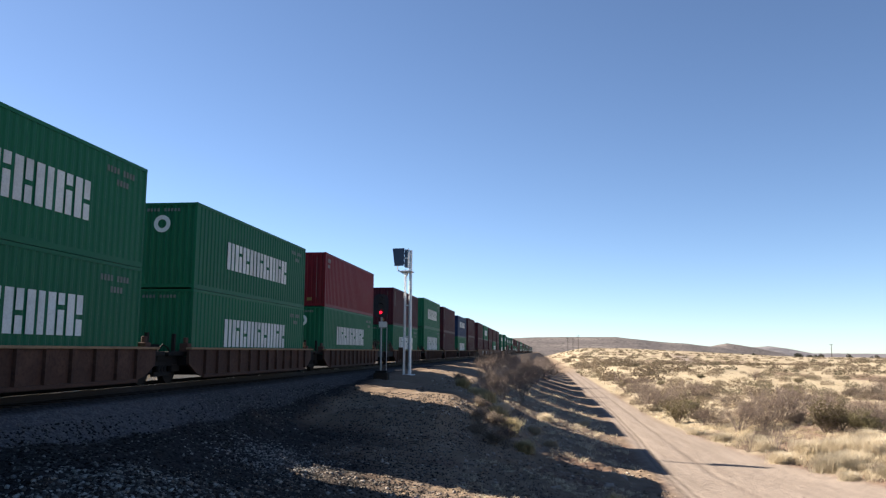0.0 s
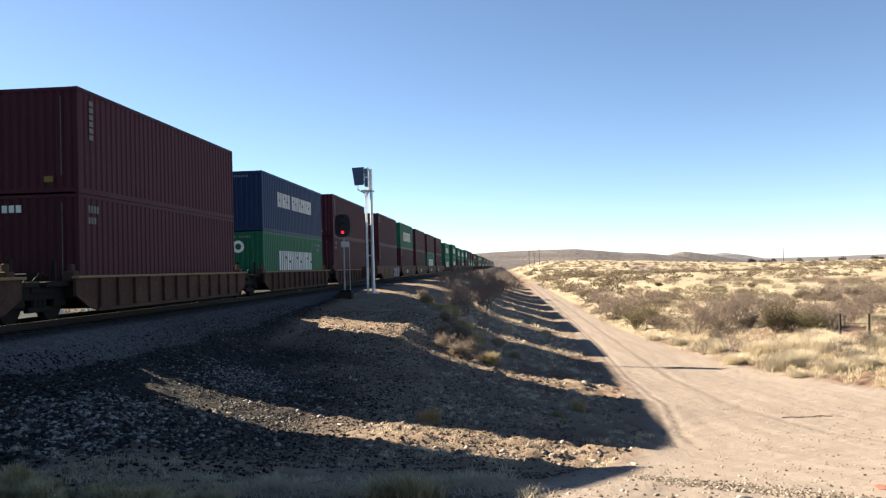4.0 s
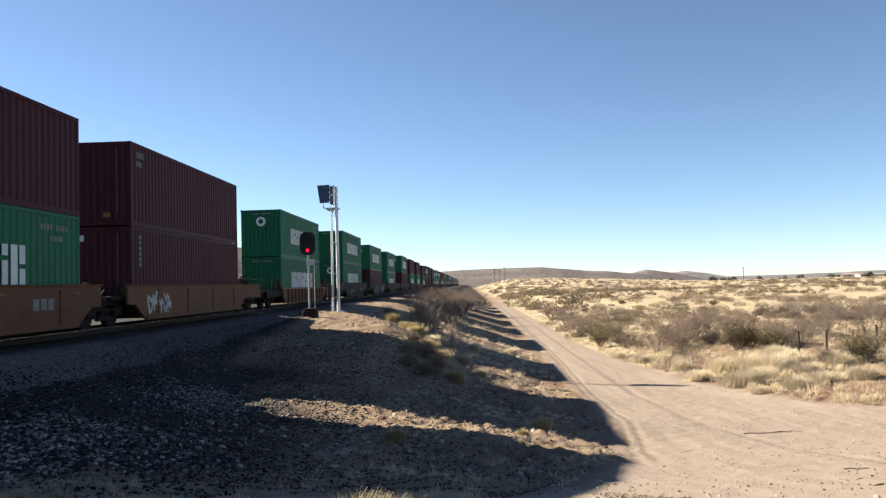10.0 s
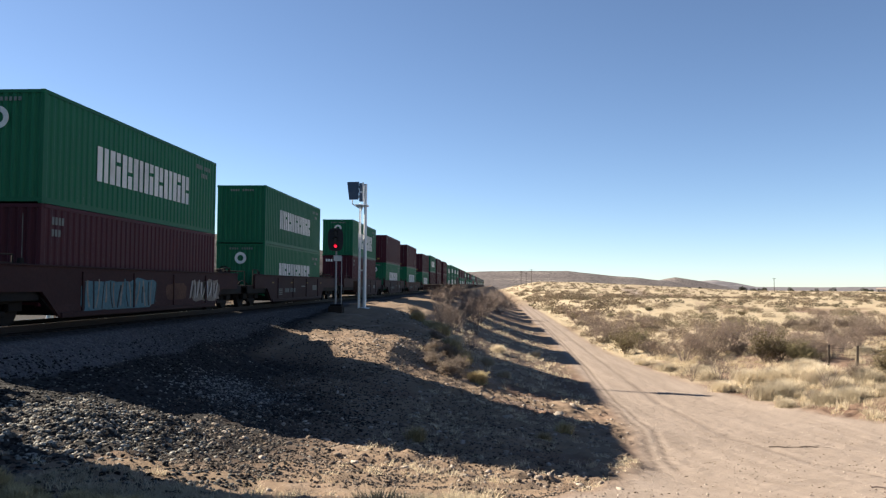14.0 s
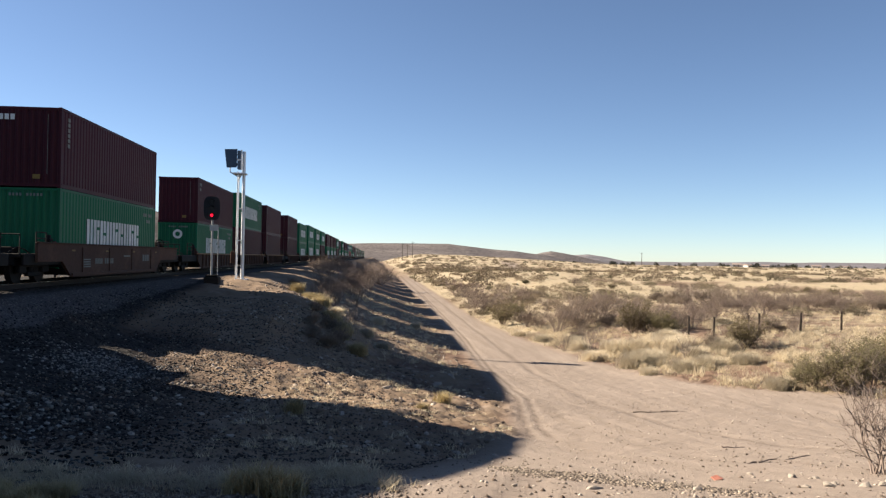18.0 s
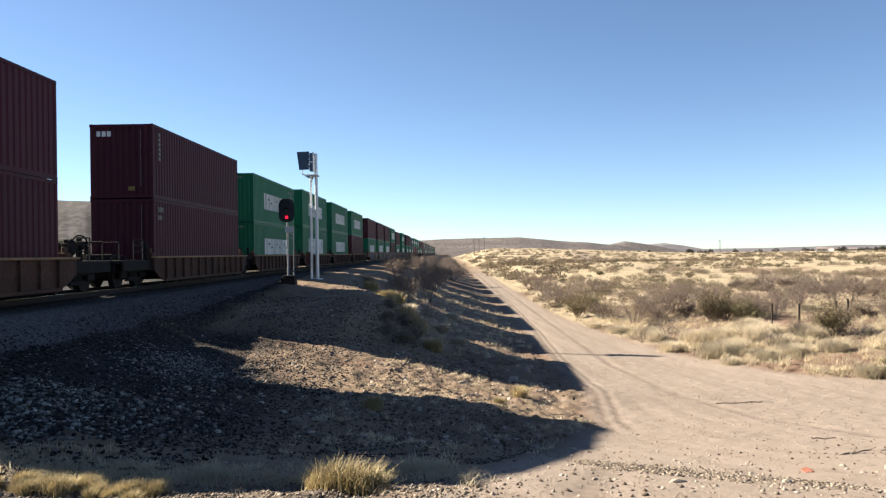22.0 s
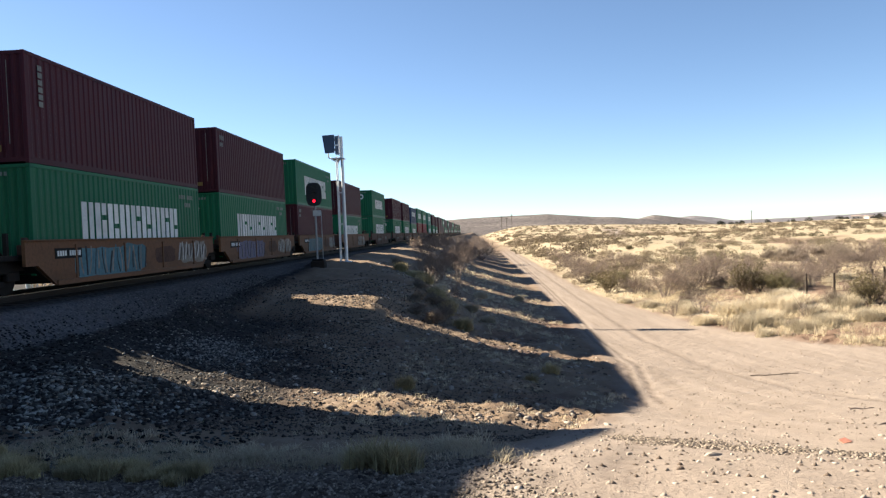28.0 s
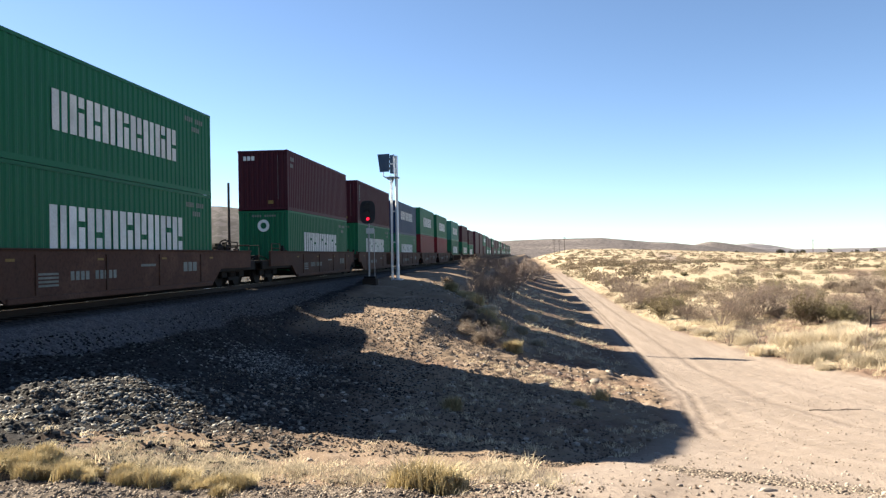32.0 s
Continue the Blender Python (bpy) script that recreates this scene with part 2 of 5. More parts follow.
def spaced(lo, fine_lo, fine_hi, hi, step, growth):
    out = list(np.arange(fine_lo, fine_hi, step))
    d, v = step, fine_lo
    while v > lo:
        d *= growth
        v -= d
        out.insert(0, v)
    d, v = step, out[-1]
    while v < hi:
        d *= growth
        v += d
        out.append(v)
    return np.array(out)


def road_mask(x, y):
    """1 on the graded dirt road and its junction."""
    left = np.interp(y, [0, 8, 12, 17, 24, 36, 52, 67, 90, 400], [-1.0, 0.0, 1.6, 3.2, 4.2, 4.9, 5.4, 5.8, 6.0, 7.0])
    right = np.interp(y, [8, 14, 22, 26, 28, 31, 37, 44, 58, 70, 400], [30, 25, 18.5, 15.6, 13.2, 12.4, 11.7, 10.8, 9.8, 9.3, 10])
    return smooth(-0.5, 0.4, x - left) * (1 - smooth(-0.5, 0.6, x - right)) * (1 - smooth(170, 260, y))


def track_mask(x, y):
    """1 on a pale dirt track far off across the plain."""
    return (1 - smooth(2.5, 5.0, np.abs(x - np.interp(y, [220, 420, 620], [42, 74, 103])))) * smooth(215, 240, y) * (1 - smooth(560, 620, y))


RUTS = [  # wheel ruts: x and y along each, width
    ([3.45, 3.75, 4.6, 5.15, 5.9, 6.3, 6.9, 7.5], [16.5, 19, 25, 37, 52, 70, 120, 400], 0.07),
    ([3.85, 4.1, 4.95, 5.45, 6.2, 6.6, 7.2, 7.8], [16.5, 19, 25, 37, 52, 70, 120, 400], 0.07),
    ([8.5, 7.6, 7.0, 7.3, 7.7, 8.0, 8.4, 9.2], [12, 18, 25, 36, 52, 70, 120, 400], 0.13),
    ([0.45, 0.75, 1.5, 2.1], [4, 5.2, 8, 10.5], 0.06), ([0.62, 0.92, 1.67, 2.27], [4, 5.2, 8, 10.5], 0.06),
    ([1.0, 0.6, 0.29, 0.04, -0.1], [4, 5.33, 6.1, 7.5, 8.4], 0.07), ([0.7, 0.35, 0.02, -0.24, -0.4], [4, 5.33, 6.1, 7.5, 8.4], 0.07),
]
gx, gy = spaced(-3500, -10.8, 13, 4200, 0.12, 1.075), spaced(-400, 3.8, 38, 4600, 0.15, 1.055)
GX, GY = np.meshgrid(gx, gy)
GZ = ground_z(GX, GY)
ROADM = np.maximum(road_mask(GX, GY), track_mask(GX, GY))
_n1, _n2, _n3 = lumps(GX, GY, 0.35, 1.0), lumps(GX, GY, 1.3, 5.0), lumps(GX, GY, 0.02, 9.0)
_rough = (np.hypot(GX, GY) < 70) * (1 + 1.3 * smooth(-4, -1.5, GX) * smooth(11, 14, GY) * (1 - smooth(34, 44, GY)) + 1.6 * (1 - smooth(-5, -3, GX)) * (1 - smooth(11, 14, GY)))
_off = smooth(-10.6, -9.6, GX) * (1 - 0.8 * ROADM)
_far = smooth(60, 160, np.hypot(GX, GY))
_n4, _n5 = lumps(GX, GY, 3.1, 12.0), lumps(GX, GY, 7.5, 15.0)
GZ = GZ + _off * (0.1 * _n1 + 0.075 * _n2 + (0.05 * _n4 + 0.03 * _n5) * _rough) + 1.6 * _far * _n3 * smooth(14, 40, np.abs(GX + 4))
BALM = (1 - smooth(-9.4, -7.8, GX + 0.5 * _n1)) * smooth(-400, -399, GX)
RUTM = np.zeros_like(GX)
for _px, _py, _w in RUTS:
    _c = np.interp(GY, _py, _px)
    RUTM = np.maximum(RUTM, (0.8 if 3 < _px[0] < 4 else 0.45) * np.exp(-((GX - _c) / _w) ** 2) * smooth(_py[0] - 1, _py[0] + 2, GY) * (1 - smooth(_py[-1] - min(20, 0.3 * (_py[-1] - _py[0])), _py[-1], GY)))
GZ = GZ - 0.045 * RUTM
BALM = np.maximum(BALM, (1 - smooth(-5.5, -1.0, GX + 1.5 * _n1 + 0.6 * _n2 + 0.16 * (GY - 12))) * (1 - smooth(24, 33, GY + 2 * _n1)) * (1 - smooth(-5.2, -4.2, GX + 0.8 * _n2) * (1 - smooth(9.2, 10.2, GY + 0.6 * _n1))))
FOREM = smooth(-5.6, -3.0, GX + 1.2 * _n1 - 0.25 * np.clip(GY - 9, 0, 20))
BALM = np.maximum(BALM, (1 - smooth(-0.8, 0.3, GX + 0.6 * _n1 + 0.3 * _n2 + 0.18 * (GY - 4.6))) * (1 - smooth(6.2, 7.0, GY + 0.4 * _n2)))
# Grey stops at the track bed; the dark stone there includes the train's shade.
SHOM = smooth(-11.0, -10.75, GX) * (1 - smooth(-9.65, -9.4, GX + 0.25 * _n1)) * (1 - 0.5 * smooth(19, 24, GY + 3 * _n1))
GRASSM = smooth(-0.1, 0.35, _n3 + 0.7 * _n1 + 0.4) * (0.25 + 0.75 * smooth(6, 11, GX)) * (1 - ROADM) * (1 - BALM)
nx, ny = len(gx), len(gy)
idx = np.arange(nx * ny).reshape(ny, nx)
quads = np.stack([idx[:-1, :-1], idx[:-1, 1:], idx[1:, 1:], idx[1:, :-1]], -1).reshape(-1, 4)
gme = raw_mesh("ground", np.stack([GX, GY, GZ], -1).reshape(-1, 3), quads)
gme.polygons.foreach_set("use_smooth", np.ones(len(quads), bool))
for nm, arr in (("road", ROADM), ("ballast", BALM), ("grass", GRASSM), ("rut", RUTM), ("shoulder", SHOM), ("foreground", FOREM)):
    gme.attributes.new(nm, "FLOAT", "POINT").data.foreach_set("value", arr.ravel().astype(np.float32))


def ground_material():
    m, nodes, links = tree_of("desert_ground")
    b = nodes["Principled BSDF"]

    def attr(n):
        a = nodes.new("ShaderNodeAttribute")
        a.attribute_name = n
        return a.outputs["Fac"]
    big, mid, fine = noise_node(nodes, links, 0.12, 6), noise_node(nodes, links, 1.4, 6, 0.65), noise_node(nodes, links, 22, 5, 0.7)
    tracks = noise_node(nodes, links, 1.0, 4, 0.6, "Object", (2.2, 0.16, 1))
    soil = mixer(nodes, links, ramp(nodes, links, mid.outputs["Fac"], 0.4, 0.65), (0.111, 0.071, 0.0527), (0.185, 0.124, 0.0927))
    straw = mixer(nodes, links, ramp(nodes, links, mid.outputs["Fac"], 0.35, 0.7), (0.37, 0.305, 0.21), (0.27, 0.22, 0.153))
    straw = mixer(nodes, links, ramp(nodes, links, big.outputs["Fac"], 0.5, 0.7), straw, (0.27, 0.22, 0.153))
    road = mixer(nodes, links, ramp(nodes, links, tracks.outputs["Fac"], 0.28, 0.85), (0.247, 0.203, 0.172), (0.178, 0.142, 0.117))
    road = mixer(nodes, links, attr("rut"), road, (0.0992, 0.0774, 0.0665))
    vor = nodes.new("ShaderNodeTexVoronoi")
    vor.inputs["Scale"].default_value = 16
    tc = nodes.new("ShaderNodeTexCoord")
    links.new(tc.outputs["Object"], vor.inputs["Vector"])
    hsv = nodes.new("ShaderNodeSeparateColor")
    links.new(vor.outputs["Color"], hsv.inputs["Color"])
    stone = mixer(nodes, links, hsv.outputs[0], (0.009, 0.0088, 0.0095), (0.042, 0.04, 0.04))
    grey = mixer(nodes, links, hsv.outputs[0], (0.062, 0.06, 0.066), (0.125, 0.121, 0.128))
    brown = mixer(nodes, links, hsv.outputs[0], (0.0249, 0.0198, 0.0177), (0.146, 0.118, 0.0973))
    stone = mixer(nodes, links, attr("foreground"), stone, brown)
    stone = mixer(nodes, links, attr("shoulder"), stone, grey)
    chalk = noise_node(nodes, links, 0.55, 7, 0.7)
    soil = mixer(nodes, links, ramp(nodes, links, chalk.outputs["Fac"], 0.56, 0.7), soil, (0.249, 0.195, 0.165))
    c = mixer(nodes, links, attr("grass"), soil, straw)
    c = mixer(nodes, links, attr("road"), c, road)
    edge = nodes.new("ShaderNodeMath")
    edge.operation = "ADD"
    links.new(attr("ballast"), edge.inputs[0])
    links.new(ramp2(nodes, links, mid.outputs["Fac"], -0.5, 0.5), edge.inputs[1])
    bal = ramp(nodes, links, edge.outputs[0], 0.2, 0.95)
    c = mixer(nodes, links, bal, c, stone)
    c = mixer(nodes, links, ramp(nodes, links, fine.outputs["Fac"], 0.55, 0.8), c, (0.0738, 0.0554, 0.0428))
    links.new(c, b.inputs["Base Color"])
    b.inputs["Roughness"].default_value = 0.95
    b.inputs["Specular IOR Level"].default_value = 0.06
    bp = nodes.new("ShaderNodeBump")
    bp.inputs["Strength"].default_value, bp.inputs["Distance"].default_value = 1.0, 0.06
    links.new(mid.outputs["Fac"], bp.inputs["Height"])
    bp2 = nodes.new("ShaderNodeBump")
    bp2.inputs["Strength"].default_value, bp2.inputs["Distance"].default_value = 0.9, 0.016
    links.new(fine.outputs["Fac"], bp2.inputs["Height"])
    links.new(bp.outputs["Normal"], bp2.inputs["Normal"])
    links.new(bp2.outputs["Normal"], b.inputs["Normal"])
    return m


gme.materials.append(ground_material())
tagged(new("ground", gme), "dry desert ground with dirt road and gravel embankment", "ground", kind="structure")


def lie(x, y):
    """Height of the ground's sheet itself at a place, lumps included."""
    i, j = int(np.clip(np.searchsorted(gx, x) - 1, 0, nx - 2)), int(np.clip(np.searchsorted(gy, y) - 1, 0, ny - 2))
    u, v = (x - gx[i]) / (gx[i + 1] - gx[i]), (y - gy[j]) / (gy[j + 1] - gy[j])
    return float((GZ[j, i] * (1 - u) + GZ[j, i + 1] * u) * (1 - v) + (GZ[j + 1, i] * (1 - u) + GZ[j + 1, i + 1] * u) * v)


# ---- far hills ----
def hill_material(scrub=0.5, tones=((0.122, 0.105, 0.102), (0.088, 0.077, 0.077), (0.185, 0.16, 0.15), (0.048, 0.043, 0.041))):
    """Dry slopes dotted with dark scrub, with paler ledges; tones greyed for haze."""
    m, nodes, links = tree_of("hazed_dry_hill" if scrub > 0.47 else "shaded_scrubby_hill")
    b = nodes["Principled BSDF"]
    broad, dots = noise_node(nodes, links, 0.012, 5, 0.6), noise_node(nodes, links, 0.11, 3, 0.7)
    ledge = noise_node(nodes, links, 0.02, 5, 0.6, "Object", (0.25, 0.25, 6.0))
    c = mixer(nodes, links, ramp(nodes, links, broad.outputs["Fac"], 0.4, 0.65), tones[0], tones[1])
    c = mixer(nodes, links, ramp(nodes, links, ledge.outputs["Fac"], 0.56, 0.68), c, tones[2])
    c = mixer(nodes, links, ramp(nodes, links, dots.outputs["Fac"], scrub, scrub + 0.08), c, tones[3])
    links.new(c, b.inputs["Base Color"])
    b.inputs["Roughness"].default_value, b.inputs["Specular IOR Level"].default_value = 0.95, 0.1
    return m


# Tone sets: greyed for haze, darkened for a shaded slope, paled for far haze.
HILL, SHADED_SCRUBBY, HAZE_HILL = hill_material(), hill_material(0.43, ((0.084, 0.076, 0.08), (0.066, 0.06, 0.065), (0.096, 0.087, 0.09), (0.046, 0.043, 0.043))), hill_material(0.55, ((0.135, 0.125, 0.135), (0.11, 0.104, 0.115), (0.19, 0.178, 0.18), (0.07, 0.067, 0.072)))


def ridge(name, label, azs, els, dist, depth, seed, cover=None):
    """A long hill whose crest stands at these elevations over the eye; it falls off on both sides."""
    az = np.arange(azs[0], azs[-1], 0.12)
    el = np.interp(az, azs, els)
    rows = []
    for k, f in enumerate((0.0, 0.3, 0.55, 0.8, 1.0, 1.5, 2.4)):
        d = dist + depth * (f - 1)
        jag = np.array([noise.noise((a * 0.5, f * 2, seed)) + 0.12 * noise.noise((a * 3, f * 5, seed)) for a in az])
        crest = np.tan(np.radians(el + 0.05 * jag)) * dist + EYE
        foot = -34.0
        s = (f if f <= 1 else max(0.0, 1 - (f - 1) / 1.4)) ** 1.2
        z = foot + (crest - foot) * s * (1 + (0.06 * jag if 0 < f < 1 else 0))
        rows.append(np.stack([np.sin(np.radians(az)) * d, np.cos(np.radians(az)) * d, z], -1))
    v = np.concatenate(rows)
    n = len(az)
    ii = np.arange(n * len(rows)).reshape(len(rows), n)
    q = np.stack([ii[:-1, :-1], ii[:-1, 1:], ii[1:, 1:], ii[1:, :-1]], -1).reshape(-1, 4)
    me = raw_mesh(name, v, q)
    me.polygons.foreach_set("use_smooth", np.ones(len(q), bool))
    me.materials.append(cover or HILL)
    return tagged(new(name, me), label, "hill", kind="structure")


ridge("hill_mesa", "long flat-topped dry desert ridge on the horizon", [-9, -4, -1, 2, 5.3, 7.7, 10.4, 12.5, 15], [0.25, 0.82, 1.0, 1.04, 1.05, 0.78, 0.58, 0.33, -0.3], 2200, 900, 1)
ridge("hill_cone", "low dark rounded hill on the horizon", [9, 11.2, 12.1, 12.75, 13.6, 14.6, 17], [-0.2, 0.3, 0.52, 0.62, 0.5, 0.35, -0.2], 2600, 700, 2)
# Farthest ridge: distance haze is mixed into its pale blue-grey tones.
ridge("hill_far", "distant ridge low on the horizon, paled by painted haze", [12, 14, 15.4, 16.5, 18, 22, 26, 33, 40, 55], [0.1, 0.36, 0.46, 0.3, 0.0, 0.0, 0.08, 0.15, 0.16, 0.16], 3400, 800, 3, HAZE_HILL)
# More scrub here; darker, bluer tones stand in for the slope's shade and haze.
ridge("hill_left", "dry flat-topped hill beyond the railway", [-62, -50, -40, -34, -28, -22, -16, -9, -4], [2.6, 3.4, 3.8, 3.85, 3.9, 3.7, 3.0, 1.8, 0.6], 800, 300, 4, SHADED_SCRUBBY)


# ---- the track ----
def railway():
    for side, name in ((-1, "rail"), (1, "rail")):
        x = TRACK_X + side * 0.7535
        boxes = [(x - 0.075, -60, RAIL_Z - 0.17, x + 0.075, 900, RAIL_Z - 0.155), (x - 0.01, -60, RAIL_Z - 0.156, x + 0.01, 900, RAIL_Z - 0.04), (x - 0.037, -60, RAIL_Z - 0.041, x + 0.037, 900, RAIL_Z - 0.004)]
        ob = tagged(new(name, boxes_mesh("rail", boxes)), "rusty steel rail with a polished head", "rail", "rails of the track", "structure")
        ob.data.materials.append(RAIL)
        part("rail_head", boxes_mesh("rail_head", [(x - 0.033, -60, RAIL_Z - 0.0045, x + 0.033, 900, RAIL_Z)]), RAIL_TOP, ob)
    me = eased(boxes_mesh("tie", [(-1.3, -0.115, -0.17, 1.3, 0.115, 0)]), 0.012)
    me.materials.append(TIE)
    track = tagged(new("track"), "wooden ties half buried in dark ballast under the rails", "railway track", kind="structure")
    for i in range(150):
        ob = new("tie", me)
        ob.parent = track
        ob.matrix_basis = pose(TRACK_X + random.uniform(-0.03, 0.03), 6 + i * 0.52, RAIL_Z - 0.172, 0, 0, random.uniform(-0.6, 0.6))


railway()


# ---- shipping containers ----
LONG, HALF = 12.19, 1.219
TALL, LOW = 2.896, 2.591


def wave(n, a, b, depth):
    """Trapezoid corrugation from a to b: pairs (along, out)."""
    step, out = (b - a) / n, []
    for i in range(n):
        o = a + i * step
        out += [(o, 0), (o + step * 0.32, 0), (o + step * 0.5, -depth), (o + step * 0.82, -depth)]
    return out + [(b, 0)]


def sheet(name, pts, z0, z1, place):
    """A corrugated sheet with a back, 20 mm thick; place(along, out, z) gives the point."""
    v, f, n = [], [], len(pts)
    for back in (0, 0.02):
        for z in (z0, z1):
            v += [place(a, o - back, z) for a, o in pts]
    for i in range(n - 1):
        f += [(i, i + 1, n + i + 1, n + i), (2 * n + i, 3 * n + i, 3 * n + i + 1, 2 * n + i + 1)]
    me = bpy.data.meshes.new(name)
    me.from_pydata(v, [], f)
    return me


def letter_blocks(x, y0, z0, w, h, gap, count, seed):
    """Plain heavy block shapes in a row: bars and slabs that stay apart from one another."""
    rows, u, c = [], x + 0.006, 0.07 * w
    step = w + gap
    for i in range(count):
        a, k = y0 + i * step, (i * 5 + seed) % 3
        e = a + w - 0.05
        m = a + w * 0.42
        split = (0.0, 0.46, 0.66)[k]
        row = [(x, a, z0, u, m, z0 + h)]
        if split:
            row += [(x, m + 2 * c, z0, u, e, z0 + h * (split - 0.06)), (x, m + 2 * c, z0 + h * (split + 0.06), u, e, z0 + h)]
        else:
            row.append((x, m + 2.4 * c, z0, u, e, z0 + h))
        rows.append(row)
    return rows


def ring(name, r0, r1, m):
    bm = bmesh.new()
    n, vs = 28, []
    for r in (r0, r1):
        for y in (0, -0.006):
            vs.append([bm.verts.new(m @ Vector((r * math.cos(i * math.tau / n), y, r * math.sin(i * math.tau / n)))) for i in range(n)])
    for i in range(n):
        j = (i + 1) % n
        for a, b in ((0, 2), (2, 3), (3, 1)):
            bm.faces.new((vs[a][i], vs[a][j], vs[b][j], vs[b][i]))
    me = bpy.data.meshes.new(name)
    bm.to_mesh(me)
    bm.free()
    return me


def small_marks(name, me, material, parent, label):
    """Many tiny painted bars that belong together."""
    return tagged(part(name, me, material, parent), label, kind="stuff")


PAINTS = {"G": (GREEN, "green"), "M": (MAROON, "maroon"), "R": (RED, "bright red"), "B": (BLUE, "dark blue"), "T": (TEAL, "pale teal")}
made_containers = {}


def container(kind, h, full, look_no, big=False, far=False):
    """A 12 m steel box: kind is its paint, h its height; its front end is at y = 0."""
    key = (kind, h, full, look_no, big, far)
    if key in made_containers:
        return copy_thing(made_containers[key], Matrix.Identity(4))
    paint, word = PAINTS[kind]
    size = "tall" if h > 2.7 else "low"
    extra = ", white lettering" if kind in "GBT" else ", small marks"
    ob = thing("shipping_container", f"{word} {size} corrugated steel container{extra}, on a well car", "shipping container", "containers on the train")
    made_containers[key] = ob
    n = 40 if full else 20
    e = 0.11
    if far:
        body = part("body", eased(boxes_mesh("body", [(-HALF, 0, 0, HALF, LONG, h - 0.012)]), 0.03), paint, ob)
        if kind in "GBT":
            part("lettering", boxes_mesh("lettering", [(HALF, 3.1, 0.95, HALF + 0.01, 9.4, 1.9)]), WHITE, ob, "white painted lettering band")
        return ob
    part("side_panel", sheet("side_panel", wave(n, e, LONG - e, 0.027), 0.15, h - 0.09, lambda a, o, z: (HALF - 0.012 + o, a, z)), paint, ob)
    part("side_panel", sheet("side_panel", wave(n, e, LONG - e, 0.027), 0.15, h - 0.09, lambda a, o, z: (-HALF + 0.012 - o, a, z)), paint, ob)
    part("front_panel", sheet("front_panel", wave(9, -HALF + e, HALF - e, 0.045), 0.15, h - 0.09, lambda a, o, z: (a, 0.015 - o, z)), paint, ob)
    part("roof", sheet("roof", wave(n, e, LONG - e, 0.02), -HALF + 0.06, HALF - 0.06, lambda a, o, z: (z, a, h - 0.012 + o)), paint, ob)
    for sx in (-1, 1):
        d = part("door", boxes_mesh("door", [(min(0.01 * sx, (HALF - e) * sx), LONG - 0.06, 0.16, max(0.01 * sx, (HALF - e) * sx), LONG - 0.01, h - 0.1)]), paint, ob)
        if full:
            for k in (0.3, 0.8):
                part("lock_rod", tube("lock_rod", (sx * k, LONG + 0.012, 0.12), (sx * k, LONG + 0.012, h - 0.08), 0.017, sides=6), GALV, d)
        part("bottom_rail", boxes_mesh("bottom_rail", [(sx * HALF - (0.06 if sx > 0 else 0), 0.1, 0.012, sx * HALF + (0.06 if sx < 0 else 0), LONG - 0.1, 0.16)]), paint, ob)
        part("top_rail", boxes_mesh("top_rail", [(sx * HALF - (0.06 if sx > 0 else 0), 0.1, h - 0.1, sx * HALF + (0.06 if sx < 0 else 0), LONG - 0.1, h - 0.006)]), paint, ob)
    part("front_sill", boxes_mesh("front_sill", [(-HALF + 0.1, 0, 0.045, HALF - 0.1, 0.07, 0.16), ]), paint, ob)
    part("front_header", boxes_mesh("front_header", [(-HALF + 0.1, 0, h - 0.1, HALF - 0.1, 0.07, h - 0.012)]), paint, ob)
    part("floor", boxes_mesh("floor", [(-HALF + 0.08, 0.1, 0.05, HALF - 0.08, LONG - 0.1, 0.14)]), IRON, ob)
    for sx in (-1, 1):
        for y in (0.0, LONG - 0.12):
            x0 = sx * (HALF - 0.06) - 0.06
            part("corner_post", eased(boxes_mesh("corner_post", [(x0 + 0.004, y + 0.004, 0.11 if full else 0, x0 + 0.116, y + 0.116, h - (0.11 if full else 0))]), 0.01), paint, ob)
            if full:
                for z in (0.0, h - 0.118):
                    part("corner_casting", eased(boxes_mesh("corner_casting", [(x0 - 0.02 * (sx < 0), y - 0.03 * (y > 0) * 0, z, x0 + 0.12 + 0.02 * (sx > 0) * 0, y + 0.15 * (y < 1) + 0.12 * (y > 1), z + 0.118)]), 0.012), paint, ob)
    # markings
    x = HALF - 0.011
    if kind in "GT":
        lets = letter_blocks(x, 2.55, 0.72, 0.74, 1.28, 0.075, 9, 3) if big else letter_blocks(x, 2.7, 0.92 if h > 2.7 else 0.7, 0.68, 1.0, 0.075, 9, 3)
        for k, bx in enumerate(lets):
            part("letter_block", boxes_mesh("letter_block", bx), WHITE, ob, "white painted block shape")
        if kind == "G" and look_no % 2:
            part("round_mark", ring("round_mark", 0.15, 0.29, Matrix.Translation((0.0, 0.003, h - 0.72))), WHITE, ob, "white painted ring emblem")
        small_marks("number_mark", boxes_mesh("number_mark", [(-0.55 + i * 0.12, -0.003, h - 0.3, -0.48 + i * 0.12, 0.02, h - 0.2) for i in range(10) if i != 4]), DIM, ob, "small faded white bars")
